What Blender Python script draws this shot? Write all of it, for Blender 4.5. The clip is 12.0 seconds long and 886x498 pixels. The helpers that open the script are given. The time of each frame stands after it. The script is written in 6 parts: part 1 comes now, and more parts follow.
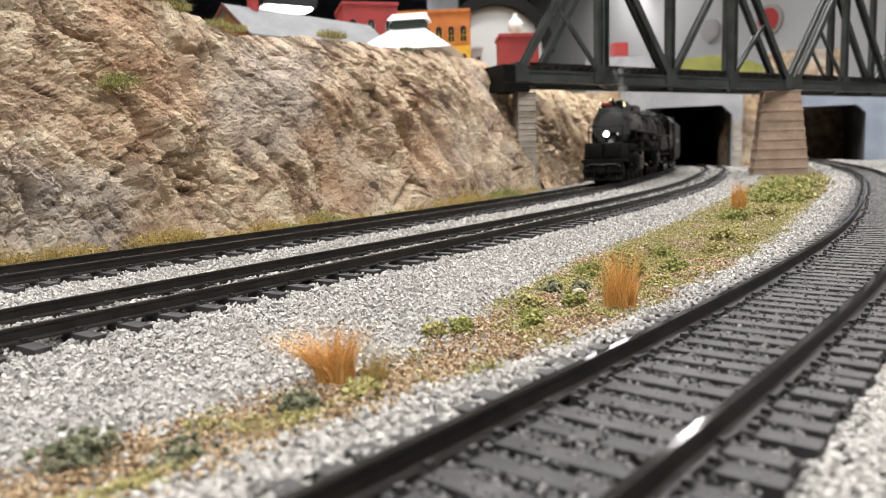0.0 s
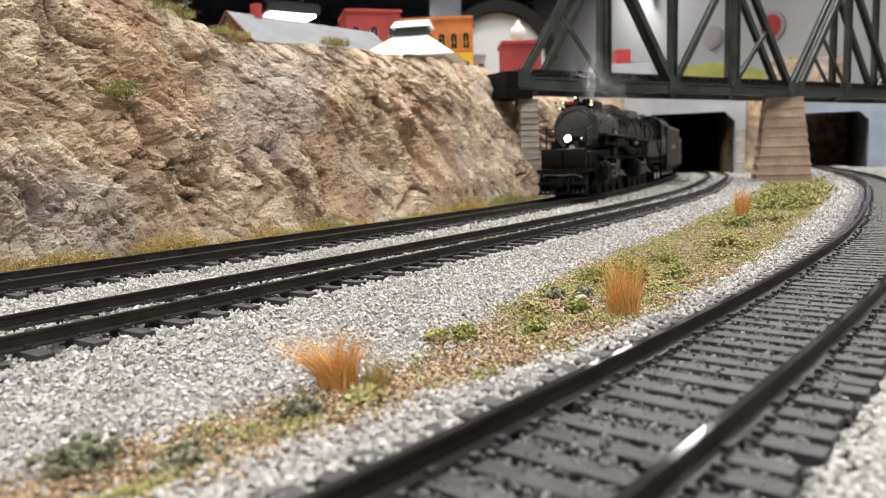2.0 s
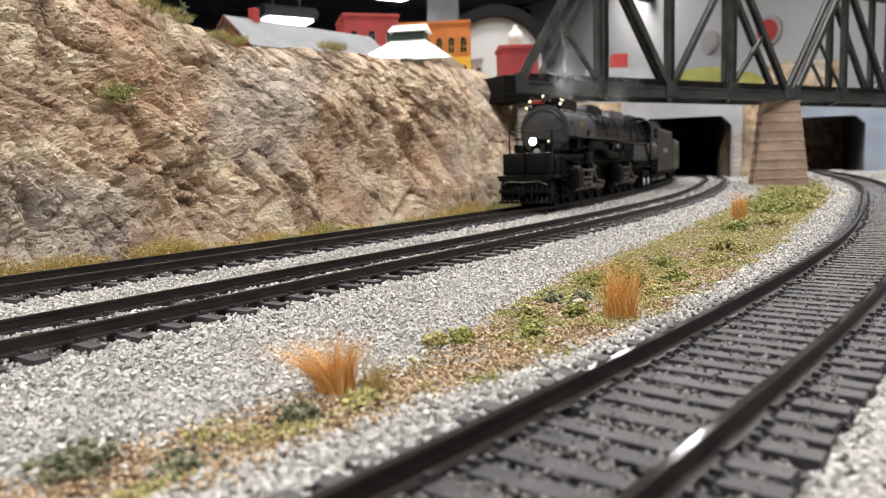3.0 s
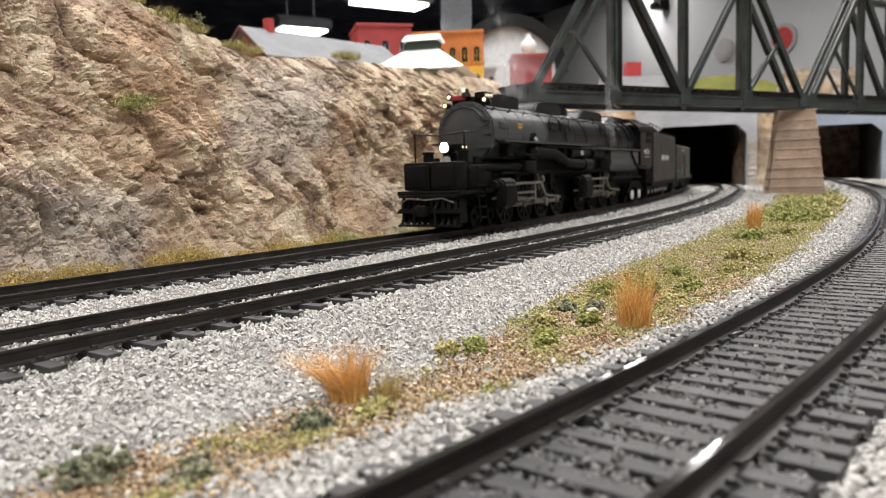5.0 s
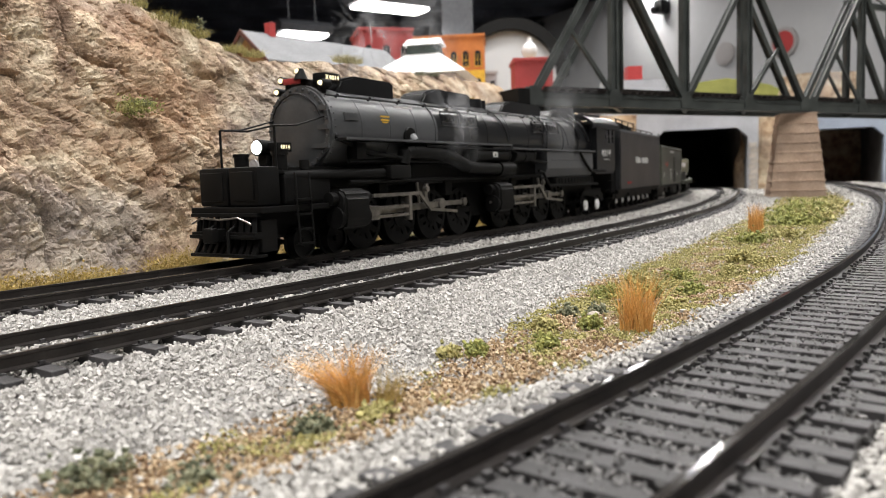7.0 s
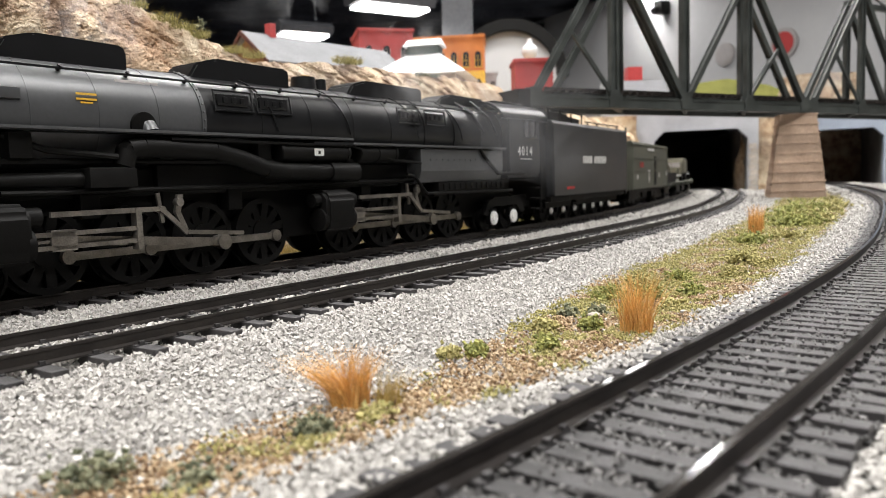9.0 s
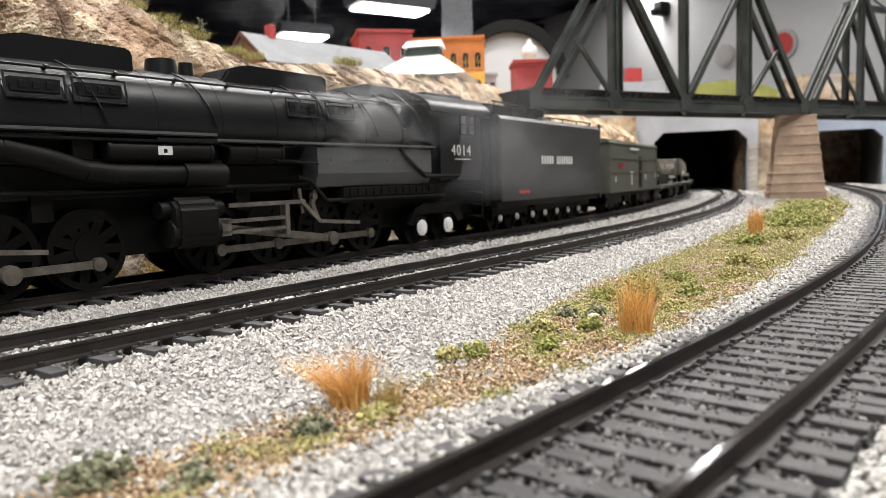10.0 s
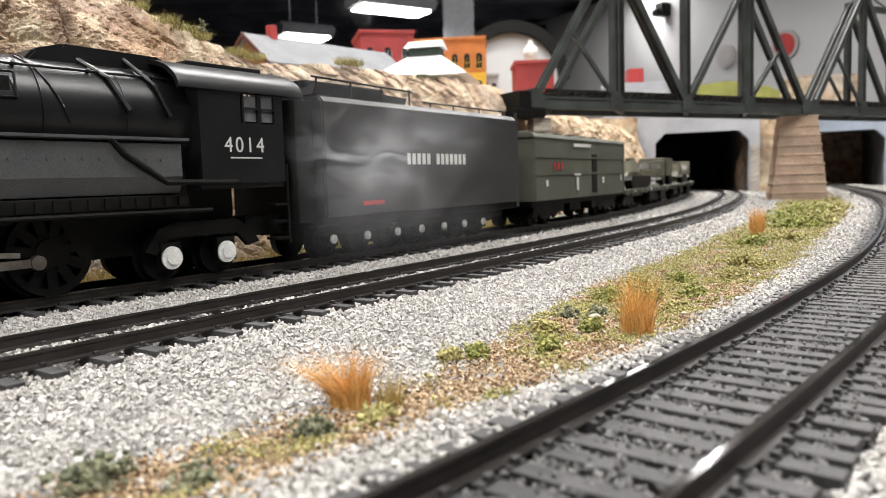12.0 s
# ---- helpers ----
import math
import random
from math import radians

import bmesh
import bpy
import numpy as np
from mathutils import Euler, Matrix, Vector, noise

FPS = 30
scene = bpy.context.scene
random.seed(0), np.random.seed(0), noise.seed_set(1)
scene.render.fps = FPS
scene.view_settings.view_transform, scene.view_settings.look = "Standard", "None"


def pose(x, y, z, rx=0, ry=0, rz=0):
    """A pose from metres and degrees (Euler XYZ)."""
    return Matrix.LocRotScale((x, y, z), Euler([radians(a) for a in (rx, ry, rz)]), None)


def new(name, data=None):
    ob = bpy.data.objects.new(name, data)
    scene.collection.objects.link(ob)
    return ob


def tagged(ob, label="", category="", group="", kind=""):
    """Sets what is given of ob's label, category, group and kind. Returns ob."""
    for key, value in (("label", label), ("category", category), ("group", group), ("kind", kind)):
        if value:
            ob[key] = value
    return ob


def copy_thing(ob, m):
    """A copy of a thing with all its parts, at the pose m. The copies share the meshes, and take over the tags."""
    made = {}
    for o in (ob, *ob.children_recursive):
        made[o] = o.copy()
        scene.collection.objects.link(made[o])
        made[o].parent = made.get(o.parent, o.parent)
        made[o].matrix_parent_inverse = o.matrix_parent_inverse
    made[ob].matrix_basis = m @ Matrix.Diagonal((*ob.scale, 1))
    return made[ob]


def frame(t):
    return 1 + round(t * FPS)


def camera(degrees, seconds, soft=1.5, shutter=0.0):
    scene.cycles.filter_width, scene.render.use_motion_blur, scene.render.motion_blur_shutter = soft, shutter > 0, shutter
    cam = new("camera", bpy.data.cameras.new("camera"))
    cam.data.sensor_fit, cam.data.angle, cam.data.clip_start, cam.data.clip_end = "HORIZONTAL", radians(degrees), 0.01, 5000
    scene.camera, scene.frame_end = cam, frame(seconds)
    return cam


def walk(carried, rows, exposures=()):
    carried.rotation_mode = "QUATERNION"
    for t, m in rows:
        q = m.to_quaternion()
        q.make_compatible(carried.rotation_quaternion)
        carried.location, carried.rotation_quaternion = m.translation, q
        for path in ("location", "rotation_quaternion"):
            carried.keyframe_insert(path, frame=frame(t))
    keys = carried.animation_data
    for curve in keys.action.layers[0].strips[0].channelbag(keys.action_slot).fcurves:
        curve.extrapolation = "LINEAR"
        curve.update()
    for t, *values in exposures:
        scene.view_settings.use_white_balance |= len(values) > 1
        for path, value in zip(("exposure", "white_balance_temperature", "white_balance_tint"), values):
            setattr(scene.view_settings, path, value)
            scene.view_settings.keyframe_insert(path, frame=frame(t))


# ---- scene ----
cam = camera(62.31, 12.0, soft=0.8)
# a phone lens close to small things: the focus lies on the middle of the ballast
cam.data.dof.use_dof = True
cam.data.dof.focus_distance = 0.16
cam.data.dof.aperture_fstop = 41.0
CAM_H = 0.02339
walk(cam, [
    (0, pose(0, 0, CAM_H, 82.747, 1.803, -1.333)),
    (0.5, pose(0, 0, CAM_H, 82.888, 1.810, -1.094)),
    (1, pose(0, 0, CAM_H, 83.004, 1.810, -1.112)),
    (1.5, pose(0, 0, CAM_H, 83.100, 1.810, -1.098)),
    (2, pose(0, 0, CAM_H, 83.260, 1.810, -1.118)),
    (2.5, pose(0, 0, CAM_H, 83.390, 1.800, -1.120)),
    (3, pose(0, 0, CAM_H, 83.562, 1.815, -1.310)),
    (3.2, pose(0, 0, CAM_H, 83.610, 1.820, -1.220)),
    (5, pose(0, 0, CAM_H, 84.270, 1.880, -0.283)),
    (5.5, pose(0, 0, CAM_H, 84.275, 1.880, -0.243)),
    (6, pose(0, 0, CAM_H, 84.310, 1.880, -0.221)),
    (6.5, pose(0, 0, CAM_H, 84.428, 1.930, -0.191)),
    (7, pose(0, 0, CAM_H, 84.570, 1.935, -0.187)),
    (9, pose(0, 0, CAM_H, 84.627, 1.930, -0.176)),
    (9.5, pose(0, 0, CAM_H, 84.685, 1.930, -0.180)),
    (10, pose(0, 0, CAM_H, 84.700, 1.910, -0.204)),
    (10.5, pose(0, 0, CAM_H, 84.725, 1.900, -0.225)),
    (11, pose(0, 0, CAM_H, 84.775, 1.890, -0.200)),
    (11.5, pose(0, 0, CAM_H, 84.772, 1.880, -0.164)),
    (12, pose(0, 0, CAM_H, 84.754, 1.890, -0.099)),
], exposures=[(0, 0.06), (3, 0.02), (6.5, 0.05), (9, 0.24), (12, 0.30)])

# ---- light: a dim hall with rows of fluorescent lamps ----
world = bpy.data.worlds.new("hall")
scene.world = world
world.use_nodes = True
world.node_tree.nodes["Background"].inputs[0].default_value = (0.80, 0.86, 1.0, 1)
world.node_tree.nodes["Background"].inputs[1].default_value = 0.06
LAMP_WATTS = 31.0
CEIL_Z = 1.75


def lamp_light(x, y, z, length, width, watts, yaw):
    data = bpy.data.lights.new("tube_light", "AREA")
    data.shape, data.size, data.size_y, data.energy = "RECTANGLE", length, width, watts
    data.color = (1.0, 0.975, 0.95)
    ob = new("tube_light", data)
    ob.matrix_world = pose(x, y, z, 0, 0, yaw)
    return ob


# ---- materials ----
def mat(name, c1, c2=None, rough=0.6, metal=0.0, scale=400.0, fine=3000.0, bump=0.15, dist=0.0004, c3=None, spec=0.5, island=False,
        objrandom=0.0, stretch=(1, 1, 1), emit=0.0, contrast=(0.35, 0.65), rough_var=0.1, grain=0.55):
    m = bpy.data.materials.new(name)
    m.use_nodes = True
    nt = m.node_tree
    N, L = nt.nodes, nt.links
    b = N["Principled BSDF"]
    b.inputs["Metallic"].default_value = metal
    b.inputs["Specular IOR Level"].default_value = spec
    c2 = c2 or tuple(v * 0.7 for v in c1)
    tc = N.new("ShaderNodeTexCoord")
    mp = N.new("ShaderNodeMapping")
    mp.inputs["Scale"].default_value = stretch
    L.new(tc.outputs["Object"], mp.inputs["Vector"])
    n1, n2 = N.new("ShaderNodeTexNoise"), N.new("ShaderNodeTexNoise")
    n1.inputs["Scale"].default_value, n2.inputs["Scale"].default_value = scale, fine
    n1.inputs["Detail"].default_value, n2.inputs["Detail"].default_value = 5, 4
    for n in (n1, n2):
        L.new(mp.outputs[0], n.inputs["Vector"])
    r = N.new("ShaderNodeValToRGB")
    r.color_ramp.elements[0].position, r.color_ramp.elements[1].position = contrast
    r.color_ramp.elements[0].color, r.color_ramp.elements[1].color = (*c2, 1), (*c1, 1)
    if c3:
        e = r.color_ramp.elements.new((contrast[0] + contrast[1]) / 2)
        e.color = (*c3, 1)
    if island:
        g = N.new("ShaderNodeNewGeometry")
        a = N.new("ShaderNodeMath")
        a.operation = "MULTIPLY_ADD"
        L.new(g.outputs["Random Per Island"], a.inputs[0])
        a.inputs[1].default_value = 0.8
        s = N.new("ShaderNodeMath")
        s.operation = "MULTIPLY"
        L.new(n1.outputs["Fac"], s.inputs[0])
        s.inputs[1].default_value = 0.2
        L.new(s.outputs[0], a.inputs[2])
        L.new(a.outputs[0], r.inputs["Fac"])
    else:
        L.new(n1.outputs["Fac"], r.inputs["Fac"])
    mx = N.new("ShaderNodeMix")
    mx.data_type, mx.blend_type = "RGBA", "MULTIPLY"
    mx.inputs["Factor"].default_value = grain
    r2 = N.new("ShaderNodeValToRGB")
    r2.color_ramp.elements[0].position, r2.color_ramp.elements[1].position = 0.3, 0.6
    r2.color_ramp.elements[0].color = (0.45, 0.45, 0.45, 1)
    L.new(n2.outputs["Fac"], r2.inputs["Fac"])
    L.new(r.outputs[0], mx.inputs["A"])
    L.new(r2.outputs[0], mx.inputs["B"])
    col = mx.outputs["Result"]
    if objrandom:
        oi = N.new("ShaderNodeObjectInfo")
        hs = N.new("ShaderNodeHueSaturation")
        mr = N.new("ShaderNodeMapRange")
        mr.inputs["To Min"].default_value, mr.inputs["To Max"].default_value = 1 - objrandom, 1 + objrandom
        L.new(oi.outputs["Random"], mr.inputs["Value"])
        L.new(mr.outputs[0], hs.inputs["Value"])
        L.new(col, hs.inputs["Color"])
        col = hs.outputs[0]
    L.new(col, b.inputs["Base Color"])
    mr = N.new("ShaderNodeMapRange")
    mr.inputs["To Min"].default_value, mr.inputs["To Max"].default_value = rough - rough_var, min(1, rough + rough_var)
    L.new(n1.outputs["Fac"], mr.inputs["Value"])
    L.new(mr.outputs[0], b.inputs["Roughness"])
    if bump:
        bp = N.new("ShaderNodeBump")
        bp.inputs["Strength"].default_value, bp.inputs["Distance"].default_value = bump, dist
        L.new(n2.outputs["Fac"], bp.inputs["Height"])
        L.new(bp.outputs[0], b.inputs["Normal"])
    if emit:
        b.inputs["Emission Color"].default_value = (*c1, 1)
        b.inputs["Emission Strength"].default_value = emit
    return m


M_BALLAST = mat("ballast_stone", (0.555, 0.535, 0.505), (0.31, 0.295, 0.28), 0.88, c3=(0.44, 0.425, 0.40), island=True, fine=2500, contrast=(0.05, 0.95))
M_BALLAST_DARK = mat("grimy_ballast_stone", (0.26, 0.25, 0.245), (0.045, 0.043, 0.043), 0.8, c3=(0.10, 0.097, 0.096), island=True, fine=2500, contrast=(0.05, 0.95))
M_BED = mat("ballast_bed", (0.26, 0.25, 0.24), (0.12, 0.115, 0.11), 0.95, scale=900, fine=3500, bump=0.6)
M_SOIL = mat("soil", (0.30, 0.21, 0.11), (0.16, 0.11, 0.06), 0.95, scale=300, fine=2500, bump=0.5)
M_TURF = mat("turf_crumbs", (0.48, 0.43, 0.20), (0.19, 0.175, 0.06), 0.95, c3=(0.35, 0.31, 0.11), island=True, contrast=(0.1, 0.9))
M_TURF_BROWN = mat("earth_crumbs", (0.60, 0.48, 0.33), (0.16, 0.09, 0.048), 0.95, c3=(0.37, 0.255, 0.14), island=True, contrast=(0.1, 0.9))
M_TURF_FRESH = mat("fresh_green_foam", (0.33, 0.33, 0.10), (0.19, 0.205, 0.06), 0.95, island=True)
M_TURF_DARK = mat("dark_green_foam", (0.24, 0.24, 0.15), (0.10, 0.11, 0.065), 0.95, island=True)
M_STRAW = mat("straw_fibre", (0.86, 0.54, 0.20), (0.58, 0.29, 0.07), 0.7, c3=(0.74, 0.40, 0.11), island=True, contrast=(0.05, 0.95), bump=0)
M_DRYGRASS = mat("dry_grass_fibre", (0.60, 0.44, 0.17), (0.26, 0.19, 0.05), 0.85, c3=(0.42, 0.30, 0.08), island=True, contrast=(0.05, 0.95), bump=0)
M_RAIL = mat("rail_steel_painted", (0.030, 0.025, 0.022), (0.016, 0.013, 0.012), 0.42, 0.2, scale=200, fine=2500, bump=0.1, dist=0.0001)
M_RAILTOP = mat("polished_rail_head", (0.040, 0.036, 0.033), (0.022, 0.020, 0.018), 0.085, 0.0, scale=60, fine=1500, bump=0.0, rough_var=0.02)
M_TIE = mat("tie_plastic", (0.050, 0.047, 0.049), (0.018, 0.0165, 0.017), 0.55, scale=250, fine=2600, bump=0.35, dist=0.0002, objrandom=0.25, stretch=(1, 1, 1))


def rock_material(name, pale, mid, dark, ochre, grey):
    """Cast plaster rock: washes of pale, pink, ochre and grey over two scales of grain."""
    m = mat(name, pale, dark, 0.93, c3=mid, scale=75, fine=1500, bump=0.9, dist=0.0007, contrast=(0.36, 0.64), stretch=(1, 1, 1.0))
    nt = m.node_tree
    N, L = nt.nodes, nt.links
    b = N["Principled BSDF"]
    src = b.inputs["Base Color"].links[0].from_socket
    tc = N.new("ShaderNodeTexCoord")
    for scale, col, lo, hi, amount in ((17, ochre, 0.50, 0.66, 0.5), (13, grey, 0.54, 0.68, 0.6), (240, pale, 0.56, 0.66, 0.4)):
        n = N.new("ShaderNodeTexNoise")
        n.inputs["Scale"].default_value, n.inputs["Detail"].default_value = scale, 6
        mp = N.new("ShaderNodeMapping")
        mp.inputs["Location"].default_value = (scale, 3.1, 0.7)
        L.new(tc.outputs["Object"], mp.inputs["Vector"])
        L.new(mp.outputs[0], n.inputs["Vector"])
        r = N.new("ShaderNodeMapRange")
        r.inputs["From Min"].default_value, r.inputs["From Max"].default_value, r.inputs["To Max"].default_value = lo, hi, amount
        L.new(n.outputs["Fac"], r.inputs["Value"])
        mx = N.new("ShaderNodeMix")
        mx.data_type = "RGBA"
        L.new(r.outputs[0], mx.inputs["Factor"])
        L.new(src, mx.inputs["A"])
        mx.inputs["B"].default_value = (*col, 1)
        src = mx.outputs["Result"]
    L.new(src, b.inputs["Base Color"])
    # crinkled plaster relief, drawn out along the slant of the plates
    mp = N.new("ShaderNodeMapping")
    mp.vector_type = "TEXTURE"
    mp.inputs["Rotation"].default_value = (0, radians(52), radians(55))
    mp.inputs["Scale"].default_value = (1.1, 1.0, 1.0)
    L.new(tc.outputs["Object"], mp.inputs["Vector"])
    last = b.inputs["Normal"].links[0].from_socket
    for scale, dist, strength in ((210, 0.0018, 0.38), (700, 0.0008, 0.85)):
        n = N.new("ShaderNodeTexNoise")
        n.noise_type = "RIDGED_MULTIFRACTAL"
        n.inputs["Scale"].default_value, n.inputs["Detail"].default_value = scale, 5
        L.new(mp.outputs[0], n.inputs["Vector"])
        bp = N.new("ShaderNodeBump")
        bp.inputs["Strength"].default_value, bp.inputs["Distance"].default_value = strength, dist
        L.new(n.outputs["Fac"], bp.inputs["Height"])
        L.new(last, bp.inputs["Normal"])
        last = bp.outputs[0]
    L.new(last, b.inputs["Normal"])
    return m


M_ROCK = rock_material("cast_rock", (0.66, 0.555, 0.41), (0.52, 0.39, 0.27), (0.27, 0.18, 0.125), (0.42, 0.25, 0.14), (0.36, 0.335, 0.31))
M_ROCK2 = rock_material("cut_rock", (0.72, 0.60, 0.42), (0.58, 0.42, 0.27), (0.26, 0.16, 0.10), (0.42, 0.25, 0.13), (0.45, 0.38, 0.30))
M_PLATEAU = mat("sandy_ground", (0.56, 0.48, 0.35), (0.34, 0.30, 0.14), 0.95, scale=18, fine=700, bump=0.5, dist=0.001)
M_CONC = mat("painted_concrete", (0.50, 0.51, 0.54), (0.38, 0.385, 0.41), 0.85, scale=30, fine=900, bump=0.15)
M_CONC_BLUE = mat("blue_grey_concrete", (0.36, 0.41, 0.49), (0.28, 0.32, 0.39), 0.85, scale=30, fine=900, bump=0.15)
M_DARKWALL = mat("tunnel_lining", (0.10, 0.095, 0.09), (0.05, 0.048, 0.045), 0.9, scale=25, fine=500)
# lighter copy of the lining: daylight-side walls get their lit tone as colour
M_LINING_LIT = mat("lit_tunnel_lining", (0.26, 0.255, 0.25), (0.16, 0.155, 0.15), 0.9, scale=25, fine=500)
M_STONE = mat("pier_stone", (0.54, 0.40, 0.30), (0.42, 0.30, 0.22), 0.9, scale=60, fine=900, bump=0.3, objrandom=0.10)
M_QUOIN = mat("pale_quoin_stone", (0.55, 0.50, 0.44), (0.38, 0.33, 0.28), 0.9, scale=60, fine=900, bump=0.3, objrandom=0.15)
M_BRIDGE = mat("bridge_paint", (0.058, 0.065, 0.061), (0.032, 0.036, 0.034), 0.42, scale=60, fine=1500, bump=0.1)
M_BLACK = mat("engine_black", (0.010, 0.0103, 0.0112), (0.007, 0.0072, 0.0078), 0.33, spec=0.3, scale=60, fine=1200, bump=0.0, grain=0.2, rough_var=0.03)
M_RUN = mat("running_gear_black", (0.0065, 0.0063, 0.006), (0.0035, 0.0034, 0.0033), 0.55, scale=120, fine=2500, bump=0.1, spec=0.15)
M_GRAPHITE = mat("graphite_smokebox", (0.085, 0.087, 0.091), (0.064, 0.066, 0.069), 0.36, 0.25, scale=60, fine=1200, bump=0.0, grain=0.2, rough_var=0.04)
M_FIREBOX = mat("grey_firebox", (0.085, 0.087, 0.09), (0.065, 0.067, 0.07), 0.45, 0.1, scale=60, fine=2500, bump=0.05)
M_TENDER = mat("tender_black", (0.026, 0.027, 0.029), (0.019, 0.0195, 0.021), 0.42, scale=40, fine=2500, bump=0.05)
M_ROD = mat("dull_steel_rod", (0.34, 0.315, 0.285), (0.19, 0.175, 0.16), 0.33, 0.8, scale=200, fine=2500, bump=0.1)
M_TREAD = mat("wheel_tread", (0.11, 0.105, 0.10), (0.05, 0.048, 0.045), 0.4, 0.8, scale=100, fine=2000, bump=0.05)
# opaque grey stands in for the lit interior behind the cab glass
M_CABPANE = mat("lit_grey_cab_pane", (0.20, 0.20, 0.21), (0.13, 0.13, 0.14), 0.2, scale=200, bump=0)
M_WHITE = mat("white_hub_paint", (0.82, 0.82, 0.80), (0.68, 0.68, 0.66), 0.5, bump=0)
M_LETTER = mat("letter_grey", (0.62, 0.62, 0.60), (0.52, 0.52, 0.50), 0.6, bump=0)
M_OLIVE = mat("olive_drab", (0.085, 0.088, 0.066), (0.055, 0.058, 0.043), 0.6, scale=60, fine=2000, bump=0.08)
M_KHAKI = mat("khaki_load", (0.16, 0.15, 0.105), (0.08, 0.075, 0.05), 0.7, scale=80, fine=1500, bump=0.1)
M_BRASS = mat("brass", (0.65, 0.45, 0.16), (0.45, 0.30, 0.10), 0.3, 1.0, bump=0)
M_RED = mat("red_paint", (0.42, 0.05, 0.05), (0.30, 0.035, 0.035), 0.6, scale=40, fine=1200)
M_REDMARK = mat("red_marking", (0.40, 0.03, 0.03), None, 0.6, bump=0)
M_BARN = mat("barn_board", (0.26, 0.15, 0.06), (0.17, 0.09, 0.035), 0.8, scale=60, fine=1200)
M_BARNRED = mat("barn_red_trim", (0.09, 0.030, 0.022), None, 0.8)
M_ROOFGREY = mat("slate_grey_roof", (0.20, 0.205, 0.215), (0.15, 0.155, 0.165), 0.75, scale=50, fine=900)
M_ROOFWHITE = mat("white_roof", (0.82, 0.83, 0.84), (0.70, 0.71, 0.72), 0.6, scale=40, fine=900)
M_ROOFGREEN = mat("dark_green_trim", (0.03, 0.06, 0.05), None, 0.6)
M_ORANGE = mat("orange_brick", (0.62, 0.22, 0.055), (0.48, 0.15, 0.035), 0.8, scale=60, fine=1500)
M_YELLOW = mat("yellow_paint", (0.75, 0.46, 0.04), (0.62, 0.36, 0.03), 0.6)
M_PANE = mat("dark_pane", (0.03, 0.032, 0.036), None, 0.15, bump=0)
M_WALL = mat("hall_wall_paint", (0.50, 0.50, 0.505), (0.44, 0.44, 0.45), 0.8, scale=1.2, fine=20, bump=0.02, grain=0.05)
M_CEIL = mat("dark_ceiling", (0.13, 0.14, 0.18), (0.06, 0.066, 0.085), 0.9, scale=3, fine=30, bump=0.05)
M_FLOOR = mat("hall_floor", (0.16, 0.155, 0.15), (0.11, 0.105, 0.10), 0.6, scale=3, fine=60)
M_COLUMN = mat("grey_column", (0.13, 0.135, 0.15), (0.09, 0.094, 0.105), 0.5, scale=5, fine=60)
M_TUBE = mat("lit_tube", (1.0, 0.98, 0.95), (1.0, 0.98, 0.95), 0.5, bump=0, emit=9.0)
M_BEAM = mat("headlight_glow", (1.0, 0.96, 0.86), (1.0, 0.96, 0.86), 0.3, bump=0, emit=7.0)
M_AMBER = mat("marker_glow", (1.0, 0.86, 0.52), (1.0, 0.86, 0.52), 0.3, bump=0, emit=1.6)
M_SIGN = mat("sign_red", (0.55, 0.05, 0.05), None, 0.5, bump=0)
M_PALE = mat("sign_pale", (0.48, 0.45, 0.44), None, 0.5, bump=0)
M_GLOBE = mat("white_globe", (0.85, 0.85, 0.85), (0.8, 0.8, 0.8), 0.4, bump=0)


# ---- mesh helpers, all sizes in millimetres ----
MM = 0.001


def finish(bm, name, material, smooth=False):
    bmesh.ops.scale(bm, vec=(MM, MM, MM), verts=bm.verts)
    bmesh.ops.recalc_face_normals(bm, faces=bm.faces)
    me = bpy.data.meshes.new(name)
    bm.to_mesh(me)
    bm.free()
    me.materials.append(material)
    if smooth:
        for p in me.polygons:
            p.use_smooth = True
        me.set_sharp_from_angle(angle=radians(35))
    return me


def part(name, bm, material, parent=None, label="", smooth=True):
    ob = new(name, finish(bm, name, material, smooth))
    if parent is not None:
        ob.parent = parent
    if label:
        ob["label"] = label
    return ob


def share(name, me, parent, m):
    ob = new(name, me)
    ob.parent = parent
    ob.matrix_basis = m
    return ob


def box(bm, x0, x1, y0, y1, z0, z1, bevel=0.0):
    r = bmesh.ops.create_cube(bm, size=1.0)
    for v in r["verts"]:
        v.co = Vector(((x0 + x1) / 2 + v.co.x * (x1 - x0), (y0 + y1) / 2 + v.co.y * (y1 - y0), (z0 + z1) / 2 + v.co.z * (z1 - z0)))
    if bevel:
        es = list({e for v in r["verts"] for e in v.link_edges})
        bmesh.ops.bevel(bm, geom=es, offset=bevel, segments=2, affect="EDGES", profile=0.6)
    return bm


def cyl(bm, p0, p1, r0, r1=None, seg=16, caps=True):
    p0, p1 = Vector(p0), Vector(p1)
    d = p1 - p0
    q = d.to_track_quat("Z", "Y").to_matrix().to_4x4()
    bmesh.ops.create_cone(bm, cap_ends=caps, segments=seg, radius1=r0, radius2=r0 if r1 is None else r1, depth=d.length,
                          matrix=Matrix.Translation((p0 + p1) / 2) @ q)
    return bm


def tube(bm, pts, r, seg=8):
    for a, b in zip(pts[:-1], pts[1:]):
        cyl(bm, a, b, r, seg=seg)
    for p in pts[1:-1]:
        bmesh.ops.create_icosphere(bm, subdivisions=1, radius=r * 1.02, matrix=Matrix.Translation(p))
    return bm


